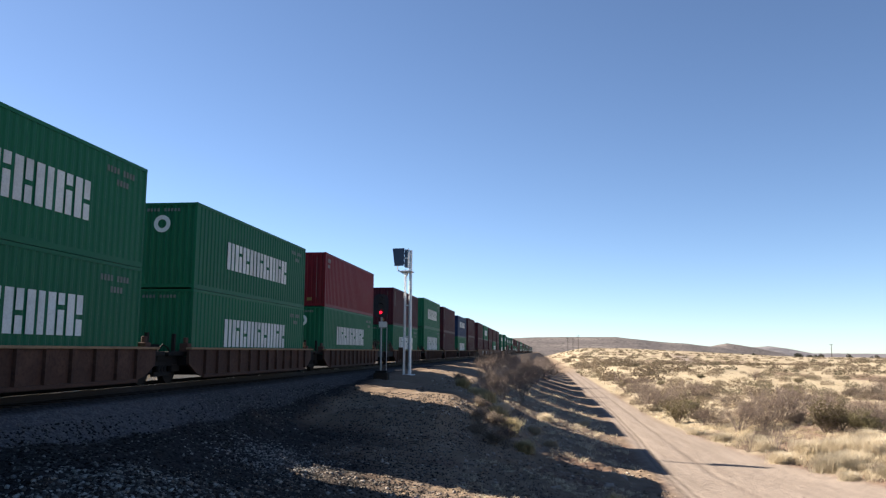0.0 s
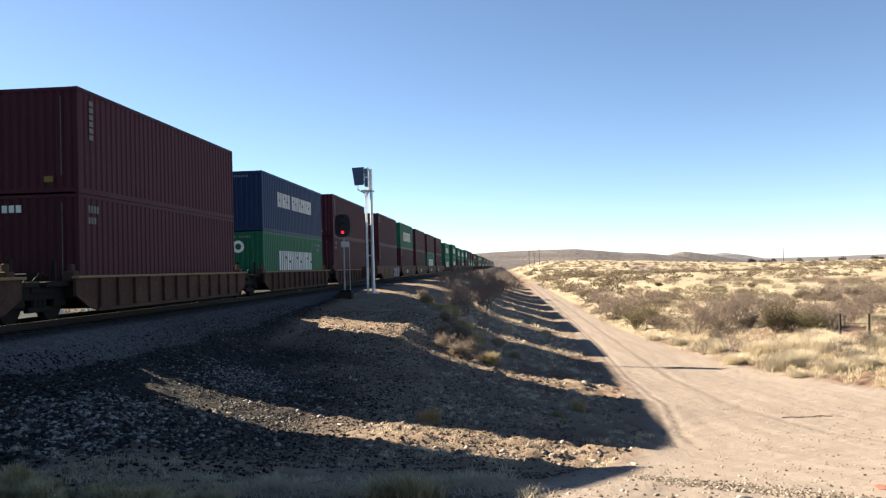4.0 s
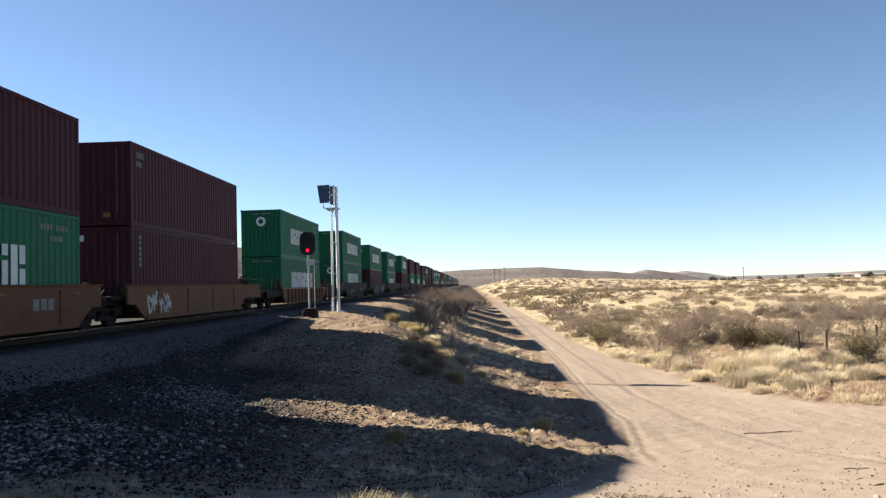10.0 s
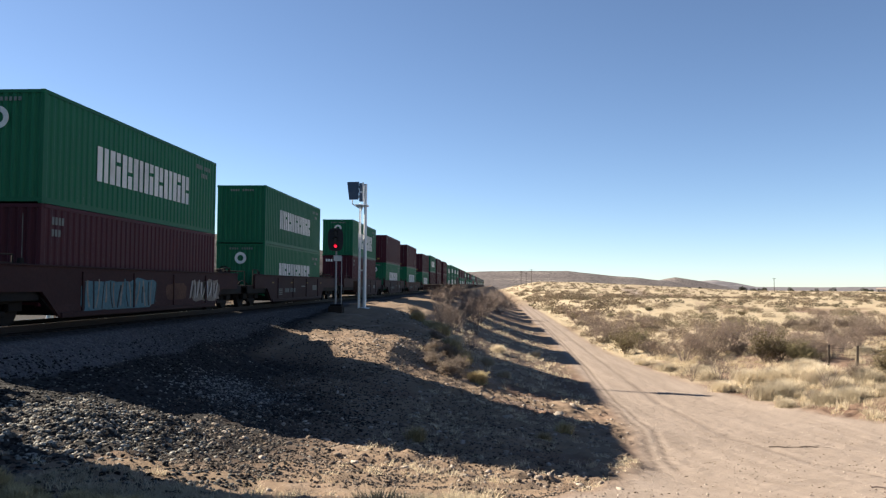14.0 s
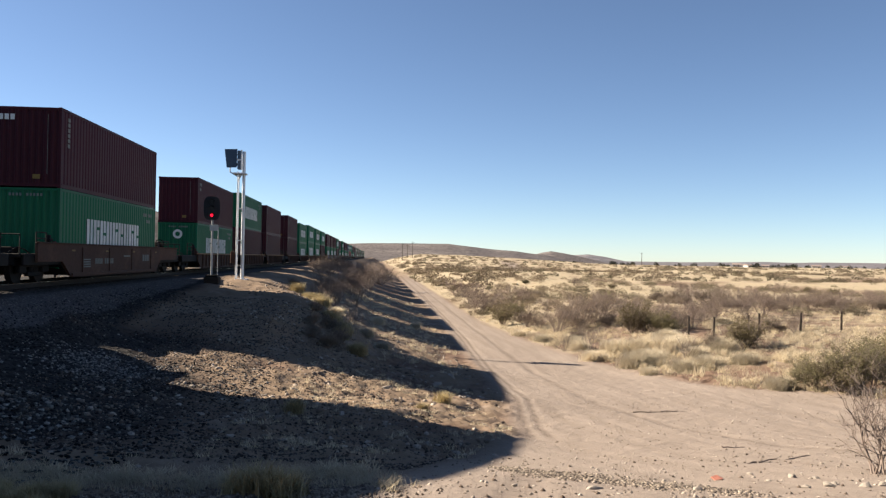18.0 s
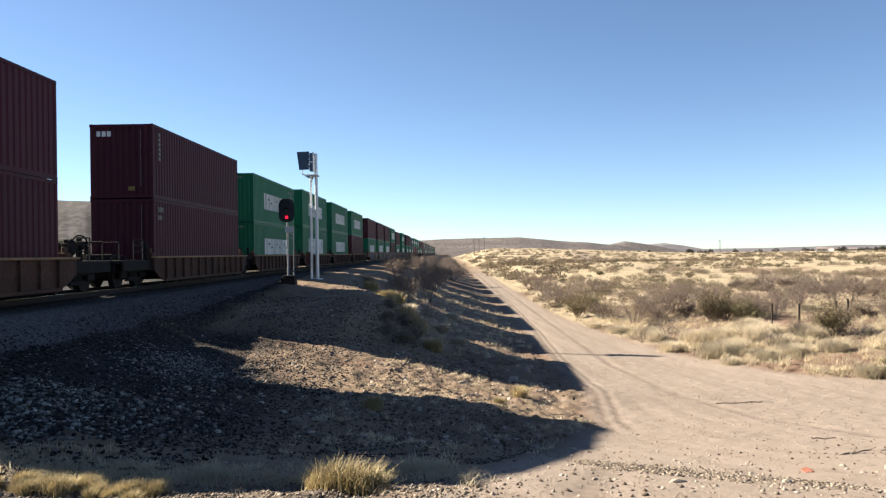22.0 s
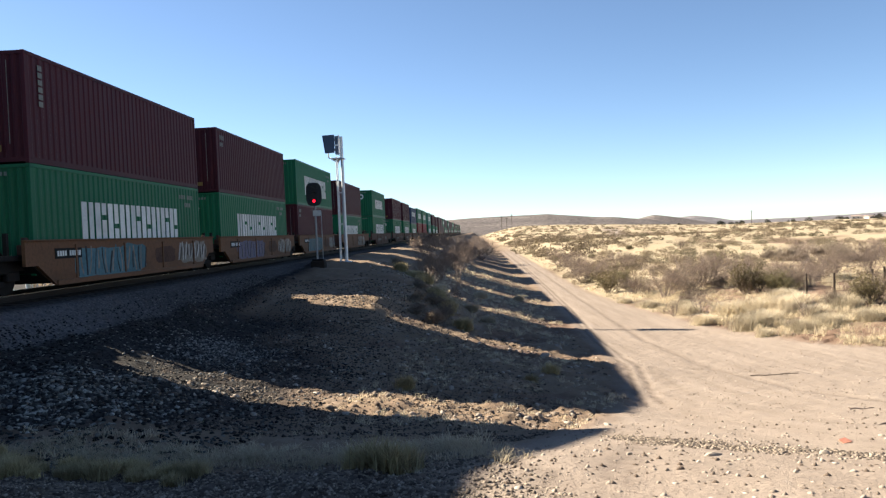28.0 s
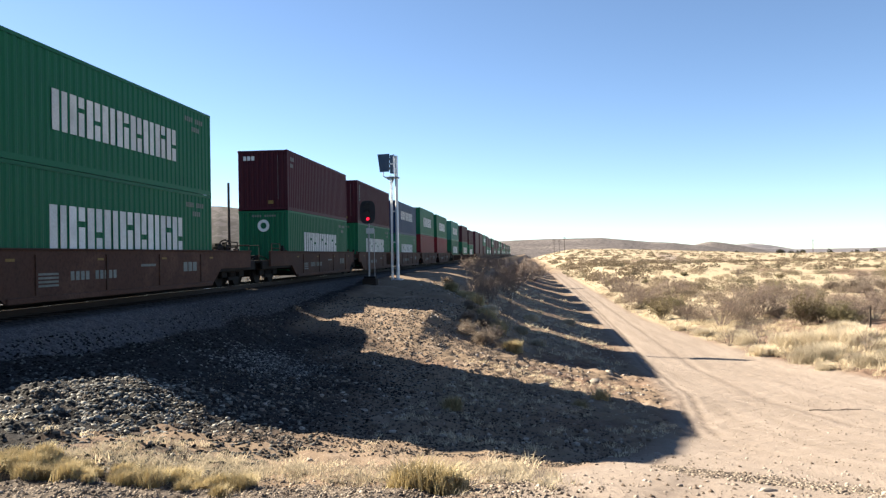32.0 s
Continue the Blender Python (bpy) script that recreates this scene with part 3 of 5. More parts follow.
        small_marks("code_mark", boxes_mesh("code_mark", [(x, 10.1 + i * 0.16, h - 0.5, x + 0.006, 10.2 + i * 0.16, h - 0.34) for i in range(9) if i != 4] + [(x, 10.6 + i * 0.16, h - 0.8, x + 0.006, 10.7 + i * 0.16, h - 0.64) for i in range(4)]), DIM, ob, "small faded white bars")
    elif kind == "B":
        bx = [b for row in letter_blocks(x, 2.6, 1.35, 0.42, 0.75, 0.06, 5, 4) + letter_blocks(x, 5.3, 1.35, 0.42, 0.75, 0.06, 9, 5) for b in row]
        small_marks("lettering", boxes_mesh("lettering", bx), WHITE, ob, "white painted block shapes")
        small_marks("number_mark", boxes_mesh("number_mark", [(-0.5 + i * 0.12, -0.003, h - 0.3, -0.43 + i * 0.12, 0.02, h - 0.2) for i in range(9)]), DIM, ob, "small faded white bars")
    else:
        if look_no % 2:
            small_marks("code_mark", boxes_mesh("code_mark", [(x, 0.62, h - 0.42 - i * 0.19, x + 0.006, 0.82, h - 0.28 - i * 0.19) for i in range(6)]), DIM, ob, "column of small faded white bars")
        else:
            small_marks("code_mark", boxes_mesh("code_mark", [(x, 0.5 + i * 0.15, h - 0.5, x + 0.006, 0.6 + i * 0.15, h - 0.3) for i in range(4)] + [(x, 0.5 + i * 0.15, h - 0.8, x + 0.006, 0.6 + i * 0.15, h - 0.62) for i in range(3)]), DIM, ob, "small faded white bars")
        part("vent_pipe", tube("vent_pipe", (0.75, -0.012, 0.5), (0.75, -0.012, h - 0.25), 0.008, sides=6), DIM, ob)
        part("data_plate", boxes_mesh("data_plate", [(0.25, -0.004, 0.32, 0.5, 0.016, 0.48)]), YELLOW, ob, "small yellow plate")
        if look_no % 3 == 0:
            small_marks("maker_mark", boxes_mesh("maker_mark", [(-0.95 + i * 0.2, -0.004, h - 0.48, -0.81 + i * 0.2, 0.016, h - 0.28) for i in range(3)]), WHITE, ob, "white painted marks")
    return ob


# ---- well cars ----
CAR_LOOKS = {  # paint, side height over rail, word
    "rib": (STEEL_BROWN, 1.06, "rusty brown ribbed well car with a dusty top chord"),
    "rub": (STEEL_TAN, 1.06, "tan ribbed well car with a dusty top chord"),
    "tan": (STEEL_TAN, 1.33, "tan smooth-sided well car, dirty and faded"),
    "gra": (STEEL_TAN, 1.33, "tan smooth-sided well car covered in spray-painted graffiti"),
    "red": (STEEL_RED, 1.46, "dark oxide-red deep-sided well car with white marks"),
    "bro": (STEEL_BROWN, 1.35, "dark brown smooth-sided well car with white marks"),
}
made_cars = {}


def wheelset(parent, y):
    axle = part("axle", tube("axle", (-0.75, y, 0.46), (0.75, y, 0.46), 0.08, sides=8), IRON, parent)
    for sx in (-1, 1):
        part("wheel", joined("wheel", [tube("w", (sx * 0.69, y, 0.46), (sx * 0.82, y, 0.46), 0.455, sides=24), tube("w", (sx * 0.655, y, 0.46), (sx * 0.69, y, 0.46), 0.485, sides=24), tube("w", (sx * 0.8, y, 0.46), (sx * 0.86, y, 0.46), 0.14, sides=12)]), IRON, axle)


def truck(car, y):
    t = part("truck", joined("truck", [boxes_mesh("t", [(-1.0, y - 0.2, 0.45, 1.0, y + 0.2, 0.72)])]), IRON, car, "dark iron wheel truck")
    part("draft_sill", eased(boxes_mesh("draft_sill", [(-0.6, y - 1.25, 0.4, 0.6, y + 1.25, 0.9), (-1.08, y - 0.42, 0.7, 1.08, y + 0.42, 0.92)]), 0.02), IRON, t)
    part("brake_beam", boxes_mesh("brake_beam", [(-0.75, y - 0.42, 0.3, 0.75, y - 0.34, 0.4), (-0.75, y + 0.34, 0.3, 0.75, y + 0.42, 0.4)]), IRON, t)
    for sx in (-1, 1):
        x0 = sx * 0.98
        part("side_frame", eased(boxes_mesh("side_frame", [(x0 - 0.07, y - 1.15, 0.36, x0 + 0.07, y - 0.62, 0.6), (x0 - 0.07, y - 0.65, 0.55, x0 + 0.07, y + 0.65, 0.74), (x0 - 0.07, y - 0.5, 0.24, x0 + 0.07, y + 0.5, 0.38), (x0 - 0.07, y + 0.62, 0.36, x0 + 0.07, y + 1.15, 0.6)]), 0.02), IRON, t)
        part("spring_nest", joined("spring_nest", [tube("s", (x0, y + dy, 0.36), (x0, y + dy, 0.58), 0.09, sides=8) for dy in (-0.2, 0, 0.2)]), IRON, t)
    for dy in (-0.87, 0.87):
        wheelset(t, y + dy)


def well_car(look_key, fore, aft, art, marks, far=False):
    """One well with its end platforms; container space from y = 0 to LONG; fore, aft: metres of platform beyond it."""
    key = (look_key, fore, aft, art, marks, far)
    if key in made_cars:
        return copy_thing(made_cars[key], Matrix.Identity(4))
    paint, top, words = CAR_LOOKS[look_key]
    car = thing("well_car", words, "rail car", "well cars of the train")
    made_cars[key] = car
    w, z0 = 1.45, 0.2
    a, b = -0.35, LONG + 0.35
    for sx in (-1, 1):
        x = sx * w
        prof = [(a - 0.25, top), (b + 0.25, top), (b + 0.25, top - 0.45), (b - 0.35, z0 + 0.1), (b - 0.8, z0), (a + 0.8, z0), (a + 0.35, z0 + 0.1), (a - 0.25, top - 0.45)]
        if look_key not in ("rib", "rub"):
            k = top - 0.62
            y0, y1 = -0.8 if fore < 2.2 else -fore + 0.9, LONG + 0.8 if aft < 2.2 else LONG + aft - 0.9
            prof = [(y0, top), (y1, top), (y1, k), (b - 0.1, k), (b - 0.9, z0), (a + 0.9, z0), (a + 0.1, k), (y0, k)]
        bm = bmesh.new()
        rows = [[bm.verts.new((x - sx * d, y, z)) for y, z in prof] for d in (0.0, 0.09)]
        for r in rows:
            bm.faces.new(r)
        for i in range(8):
            j = (i + 1) % 8
            bm.faces.new((rows[0][i], rows[0][j], rows[1][j], rows[1][i]))
        bmesh.ops.recalc_face_normals(bm, faces=bm.faces)
        me = bpy.data.meshes.new("side_sill")
        bm.to_mesh(me)
        bm.free()
        side = part("side_sill", me, paint, car)
        if far:
            continue
        if look_key in ("rib", "rub"):
            part("top_chord", eased(boxes_mesh("top_chord", [(x - 0.1, a - 0.3, top, x + 0.1, b + 0.3, top + 0.07)]), 0.012), CHORD, car, "dust-covered top chord")
            part("bottom_chord", eased(boxes_mesh("bottom_chord", [(x - 0.06, a + 0.8, z0 - 0.05, x + 0.06, b - 0.8, z0 + 0.06)]), 0.012), paint, car)
            for i in range(12):
                y = 0.55 + i * (LONG - 1.1) / 11
                part("rib", boxes_mesh("rib", [(min(x, x + sx * 0.09), y - 0.05, z0 + 0.06, max(x, x + sx * 0.09), y + 0.05, top - 0.002)]), paint, side)
        else:
            part("top_chord", eased(boxes_mesh("top_chord", [(x - 0.075, y0 - 0.02, top, x + 0.055, y1 + 0.02, top + 0.045)]), 0.01), paint, car)
            part("bottom_chord", eased(boxes_mesh("bottom_chord", [(x - 0.08, a + 0.95, z0 - 0.04, x + 0.05, b - 0.95, z0 + 0.1)]), 0.012), paint, car)
            for i in range(4):
                y = 1.6 + i * 3.0
                part("side_step", boxes_mesh("side_step", [(min(x, x + sx * 0.035), y, z0 + 0.12, max(x, x + sx * 0.035), y + 0.08, top - 0.1)]), paint, side)
    for e0, e1 in ((a - 0.2, a + 0.85), (b + 0.2, b - 0.85)):
        bm = bmesh.new()
        rows = [[bm.verts.new((sx * 1.352, y, z)) for y, z in ((e0, top - 0.5), (e1, z0 + 0.03), (e1, z0 + 0.3), (e0, 0.84))] for sx in (-1, 1)]
        bm.faces.new(rows[0])
        bm.faces.new(rows[1][::-1])
        for i in range(4):
            bm.faces.new((rows[0][i], rows[1][i], rows[1][(i + 1) % 4], rows[0][(i + 1) % 4]))
        bmesh.ops.recalc_face_normals(bm, faces=bm.faces)
        me = bpy.data.meshes.new("slope_sheet")
        bm.to_mesh(me)
        bm.free()
        part("slope_sheet", me, IRON, car)
    for y in (1.2, 5.9, 10.6):
        part("cross_member", boxes_mesh("cross_member", [(-1.36, y, 0.26, 1.36, y + 0.35, 0.46)]), IRON, car)
    for end, s0, s1 in (("fore", -fore, -0.1), ("aft", LONG + 0.1, LONG + aft)):
        p = part("end_platform", eased(boxes_mesh("end_platform", [(-1.25, s0, 0.86, 1.25, s1, 1.0), (-1.05, s0 + 0.05, 0.6, 1.05, s1 - 0.05, 0.9)]), 0.02), IRON, car)
        if far:
            continue
        ext = fore if end == "fore" else aft
        for sx in (-1, 1):
            yb = s0 + 0.12 if end == "aft" else s1 - 0.42
            part("corner_bracket", eased(boxes_mesh("corner_bracket", [(sx * 1.2 - 0.14, yb, 0.99, sx * 1.2 + 0.14, yb + 0.3, 1.26), (sx * 1.2 - 0.05, yb + 0.05, 1.25, sx * 1.2 + 0.05, yb + 0.25, 1.44)]), 0.02), STEEL_BROWN, p, "rusty corner bracket")
            part("air_hose", joined("air_hose", [tube("h", (sx * 0.9, s0 + (s1 - s0) * k / 5, 1.02 + 0.2 * math.sin(k * 1.3)), (sx * 0.9, s0 + (s1 - s0) * (k + 1) / 5, 1.02 + 0.2 * math.sin((k + 1) * 1.3)), 0.022, sides=6) for k in range(5)]), IRON, p)
        part("step_box", eased(boxes_mesh("step_box", [(-0.5, (s0 + s1) / 2 - 0.3, 0.99, 0.45, (s0 + s1) / 2 + 0.25, 1.22)]), 0.02), IRON, p)
        if ext > 2.2:
            yy = s0 + 0.25 if end == "fore" else s1 - 0.25
            inner = s1 - 0.55 if end == "fore" else s0 + 0.55
            part("handrail", joined("handrail", [tube("h", (sx * 1.15, yy, 0.98), (sx * 1.15, yy, 1.62), 0.02, sides=6) for sx in (-1, 1)] + [tube("h", (-1.15, yy, 1.62), (1.15, yy, 1.62), 0.02, sides=6)]), IRON, p)
            for sx in (-1, 1):
                part("grab_iron", joined("grab_iron", [tube("g", (sx * 1.22, yy + (inner - yy) * k, 0.98), (sx * 1.22, yy + (inner - yy) * k, 1.72), 0.024, sides=6) for k in (0.45, 0.8)] + [tube("g", (sx * 1.22, yy + (inner - yy) * 0.45, z), (sx * 1.22, yy + (inner - yy) * 0.8, z), 0.02, sides=6) for z in (1.3, 1.52, 1.72)]), IRON, p, "dark iron ladder rungs")
                part("end_post", eased(boxes_mesh("end_post", [(sx * 1.12 - 0.06, inner - 0.06, 0.98, sx * 1.12 + 0.06, inner + 0.06, 1.66), (sx * 1.12 - 0.1, inner - 0.14, 1.44, sx * 1.12 + 0.1, inner + 0.14, 1.54)]), 0.015), IRON, p)
                part("side_apron", eased(boxes_mesh("side_apron", [(sx * 1.3 - 0.04, s0 + 0.1, 0.62, sx * 1.3 + 0.04, s1 - 0.1, 0.98)]), 0.012), IRON, p)
            yc = s0 if end == "fore" else s1
            part("coupler", eased(boxes_mesh("coupler", [(-0.12, min(yc, yc + (-0.45 if end == "fore" else 0.45)), 0.72, 0.12, max(yc, yc + (-0.45 if end == "fore" else 0.45)), 0.98)]), 0.03), IRON, p)
            if end == "aft":
                ym = s0 + 1.15
                part("brake_wheel", ring("brake_wheel", 0.2, 0.25, Matrix.Translation((0.95, ym + 0.62, 1.58))), IRON, p, "dark iron brake wheel")
                part("brake_stand", eased(boxes_mesh("brake_stand", [(0.86, ym + 0.5, 0.98, 1.04, ym + 0.62, 1.72), (0.75, ym + 0.42, 1.36, 1.12, ym + 0.6, 1.62)]), 0.02), IRON, p)
                part("air_tank", joined("air_tank", [tube("t", (-0.4, ym, 1.42), (1.0, ym, 1.42), 0.27, sides=18), tube("t", (-0.46, ym, 1.42), (-0.4, ym, 1.42), 0.2, 0.27, 18), tube("t", (1.0, ym, 1.42), (1.07, ym, 1.42), 0.27, 0.19, 18)]), IRON, p)
                part("tank_cradle", boxes_mesh("tank_cradle", [(q, ym - 0.25, 0.98, q + 0.1, ym + 0.25, 1.24) for q in (-0.2, 0.75)]), IRON, p)
                part("valve_block", eased(boxes_mesh("valve_block", [(0.5, ym - 0.62, 0.98, 0.95, ym - 0.32, 1.36), (0.6, ym - 0.56, 1.34, 0.8, ym - 0.38, 1.52)]), 0.02), STEEL_BROWN, p, "rusty brake valve block")
        else:
            for sx in (-1, 1):
                part("guide_post", boxes_mesh("guide_post", [(sx * 1.12 - 0.05, s0 + 0.5, 0.99, sx * 1.12 + 0.05, s0 + 0.6, 1.55)]), IRON, p)
    if far:
        return car
    truck(car, -1.55 if art else -max(1.55, fore - 1.75))
    if aft > 2.2:
        truck(car, LONG + aft - 1.75)
    # painted marks on the near side
    x = w + 0.0015
    if marks == "bars":
        small_marks("reporting_mark", boxes_mesh("reporting_mark", [(x, 3.0 + i * 0.22, 0.62, x + 0.005, 3.15 + i * 0.22, 0.84) for i in range(10) if i != 4] + [(x, 9.3 + i * 0.36, 0.7, x + 0.005, 9.58 + i * 0.36, 1.0) for i in range(3)]), DIM, car, "dull white painted bars")
        small_marks("notice_mark", boxes_mesh("notice_mark", [(x, 1.7, 0.5 + k * 0.09, x + 0.005, 2.5, 0.55 + k * 0.09) for k in range(4)] + [(x, 6.5, 0.9, x + 0.005, 7.4, 0.97)]), DIM, car, "small dull white bars")
        small_marks("reflector", boxes_mesh("reflector", [(x, 0.6 + i * 3.6, 1.1, x + 0.005, 0.9 + i * 3.6, 1.16) for i in range(4)]), YELLOW, car, "yellow reflector strips")
    elif marks.startswith("g"):
        mat = {"g1": SPRAY_WHITE, "g4": SPRAY_WHITE, "g2": SPRAY_TEAL, "g3": SPRAY_VIOLET}[marks]
        rnd = random.Random(marks)
        tag = marks in ("g1", "g4")
        y0, y1 = {"g1": (7.8, 11.8), "g4": (0.7, 2.7)}.get(marks, (0.5, 11.7))
        for y, z, w0, h0, fill in ([(8.3 + k * 0.95, 0.74, 0.7, 0.47, SPRAY_PALE if look_key == "gra" else SPRAY_WHITE) for k in range(4)] if marks == "g1" else [] if marks == "g4" else [(2.5, 0.72, 1.0, 0.46, mat), (3.9, 0.68, 1.1, 0.46, mat), (5.3, 0.72, 1.0, 0.48, mat), (10.0, 0.78, 0.9, 0.4, SPRAY_PALE), (11.3, 0.8, 0.9, 0.42, SPRAY_PALE), (7.9, 0.78, 0.9, 0.3, STEEL_BROWN)]):
            n = 18
            q = [rnd.uniform(0.8, 1.1) for _ in range(n)]
            loop = [(y + w0 * q[i] * math.copysign(abs(math.cos(i * math.tau / n)) ** 0.6, math.cos(i * math.tau / n)), min(1.27, z + h0 * q[i] * math.copysign(abs(math.sin(i * math.tau / n)) ** 0.6, math.sin(i * math.tau / n)))) for i in range(n)]
            bm = bmesh.new()
            o = 0.001 * (int(y * 3) % 3)
            rows = [[bm.verts.new((x + o + e, p, r)) for p, r in loop] for e in (0.0, 0.002)]
            bm.faces.new(rows[1])
            for i in range(n):
                bm.faces.new((rows[0][i], rows[0][(i + 1) % n], rows[1][(i + 1) % n], rows[1][i]))
            me = bpy.data.meshes.new("graffiti_fill")
            bm.to_mesh(me)
            bm.free()
            part("graffiti_fill", me, fill, car, "faded spray-paint fill")
        for k in range(24 if tag else 46):
            if tag:
                y, z = rnd.uniform(y0, y1), 0.74 + rnd.uniform(-0.2, 0.2)
                a, l, w0 = rnd.choice((1.45, 1.2, 1.9, 0.35, 2.7)) + rnd.uniform(-0.25, 0.25), rnd.uniform(0.16, 0.34), rnd.uniform(0.04, 0.07)
                ink = SPRAY_WHITE if marks == "g4" else (SPRAY_DARK, SPRAY_WHITE, SPRAY_PALE)[k % 3]
            elif k < 28:
                y, z = 1.75 + k * 0.165 + rnd.uniform(-0.03, 0.03), 0.72 + rnd.uniform(-0.06, 0.06)
                a, l, w0 = 1.57 + 0.25 * math.sin(k * 0.9) + rnd.uniform(-0.08, 0.08), rnd.uniform(0.26, 0.42), rnd.uniform(0.025, 0.045)
                ink = (SPRAY_DARK, SPRAY_PALE, mat)[k % 3]
            else:
                y, z = 9.2 + (k - 28) * 0.165 + rnd.uniform(-0.03, 0.03), 0.82 + rnd.uniform(-0.08, 0.08)
                a, l, w0 = 1.4 + 0.3 * math.sin(k * 1.7) + rnd.uniform(-0.1, 0.1), rnd.uniform(0.2, 0.36), rnd.uniform(0.03, 0.05)
                ink = (SPRAY_WHITE, SPRAY_DARK)[k % 2]
            c, d, o, bend = math.cos(a), math.sin(a), 0.0035 + 0.0006 * (k % 5), rnd.uniform(-0.06, 0.06)
            line = [(y + p * l * c + bend * (1 - p * p), min(1.22, max(0.34, z + p * l * d))) for p in (-1, -0.5, 0, 0.5, 1)]
            v = [(x + o + e, py - r * w0 * d, pz + r * w0 * c) for e in (0.0, 0.002) for py, pz in line for r in (-1, 1)]
            f = [(10 + 2 * i, 12 + 2 * i, 13 + 2 * i, 11 + 2 * i) for i in range(4)] + [(2 * i, 10 + 2 * i, 12 + 2 * i, 2 * i + 2) for i in range(4)] + [(2 * i + 1, 2 * i + 3, 13 + 2 * i, 11 + 2 * i) for i in range(4)]
            me = bpy.data.meshes.new("graffiti_stroke")
            me.from_pydata(v, [], f)
            part("graffiti_stroke", me, ink, car, "spray-painted stroke")
    if look_key == "gra":
        part("number_panel", boxes_mesh("number_panel", [(x, 0.55, 0.86, x + 0.012, 1.95, 1.14)]), IRON, car, "black painted number panel")
        small_marks("number_mark", boxes_mesh("number_mark", [(x + 0.012, 0.66 + i * 0.125, 0.93, x + 0.016, 0.75 + i * 0.125, 1.07) for i in range(10) if i != 4]), WHITE, car, "small white painted bars")
    if look_key == "tan" and marks == "bars":
        part("mark_panel", boxes_mesh("mark_panel", [(x, 3.1, 0.4, x + 0.004, 5.3, 1.16)]), IRON, car, "dark painted panel")
        for i in range(3):
            part("mark_block", boxes_mesh("mark_block", [(x + 0.004, 3.3 + i * 0.64, 0.56, x + 0.009, 3.8 + i * 0.64, 1.0)]), WHITE, car, "white painted block")
    return car


# front of each well (metres along the track at the start), upper and lower box, car, marks
TRAIN = [
    (-38.0, "G", "G", "rib", ""), (-22.4, "M", "G", "rib", ""), (-6.6, "G", "G", "rib", ""),
    (8.9, "G", "G", "rib", ""), (24.5, "G", "Gl", "rib", ""), (40.3, "R", "G", "rib", ""), (59.9, "M", "Gl", "rib", ""), (76.1, "G", "GL", "rib", ""),
    (91.8, "M", "M", "rib", ""), (108.0, "B", "Gl", "rib", ""), (123.6, "M", "M", "rib", ""),
    (143.0, "M", "M", "tan", "g1"), (158.4, "G", "M", "tan", "bars"), (173.8, "M", "M", "tan", "bars"), (189.3, "M", "G", "tan", "bars"), (205.0, "M", "M", "tan", "g4"),
    (226.2, "G", "Gl", "rub", ""), (249.8, "G", "G", "red", "bars"), (269.4, "G", "Ml", "red", "g2"), (288.5, "G", "Gl", "red", "bars"),
    (312.45, "GL", "M", "red", "bars"), (331.9, "M", "G", "red", "bars"), (351.3, "M", "G", "bro", "bars"),
    (373.0, "M", "Gl", "rib", ""), (388.5, "G", "M", "rib", ""), (404.3, "M", "M", "rib", ""), (423.9, "M", "M", "rib", ""), (439.5, "G", "Gl", "rib", ""),
    (455.0, "G", "GL", "rib", ""), (470.5, "G", "G", "rib", ""), (486.2, "G", "M", "rib", ""),
    (505.3, "M", "G", "gra", "g3"), (520.8, "M", "GL", "gra", "g2"), (535.6, "M", "GL", "gra", "g3"), (550.95, "GL", "M", "gra", "g2"), (566.8, "M", "Gl", "gra", "g1"),
    (587.8, "G", "GL", "bro", "bars"), (609.1, "M", "G", "bro", "bars"), (624.6, "M", "G", "bro", "bars"), (640.2, "B", "Gl", "bro", "bars"), (655.6, "G", "R", "bro", "bars"), (671.0, "G", "R", "bro", "bars"),
    (690.0, "T", "G", "rib", ""), (709.6, "M", "G", "rib", ""), (725.2, "M", "Gl", "rib", ""),
]
SPEED = 17.9                   # metres a second, towards the camera
_r = random.Random(11)
_s = 744.8
for _i in range(22):
    TRAIN.append((_s, _r.choice("GGGMM"), _r.choice(("G", "Gl", "M")), _r.choice(("rib", "bro")), ""))
    _s += 15.6 if _i % 5 < 4 else 19.4
FLEET = []                     # (thing, place along the track at the start, height)
for _i, (s, up, lo, car_look, marks) in enumerate(TRAIN):
    gap0 = s - (TRAIN[_i - 1][0] + LONG) if _i else 3.3
    gap1 = TRAIN[_i + 1][0] - (s + LONG) if _i + 1 < len(TRAIN) else 7.0
    art = gap0 < 4.5
    fore, aft = (1.6 if art else round((gap0 - 0.8) / 2, 1)), (1.6 if gap1 < 4.5 else round((gap1 - 0.8) / 2, 1))
    full = s < 640
    h_lo = LOW if lo.endswith("l") else TALL
    far = s > 740
    FLEET.append((well_car(car_look, 1.6 if far else fore, 1.6 if far else aft, art or far, marks, far), s, RAIL_Z))
    FLEET.append((container(lo[0], h_lo, full, 0 if far else _i % 4, "L" in lo, far), s, RAIL_Z + 0.46))
    FLEET.append((container(up[0], TALL, full, 0 if far else (_i * 7 + 1) % 4, "L" in up, far), s, RAIL_Z + 0.46 + h_lo))


def train_at(s, z, t):
    return pose(TRACK_X, s - SPEED * t, z)


for _ob, s, z in FLEET:
    _ob.matrix_basis = train_at(s, z, 0)


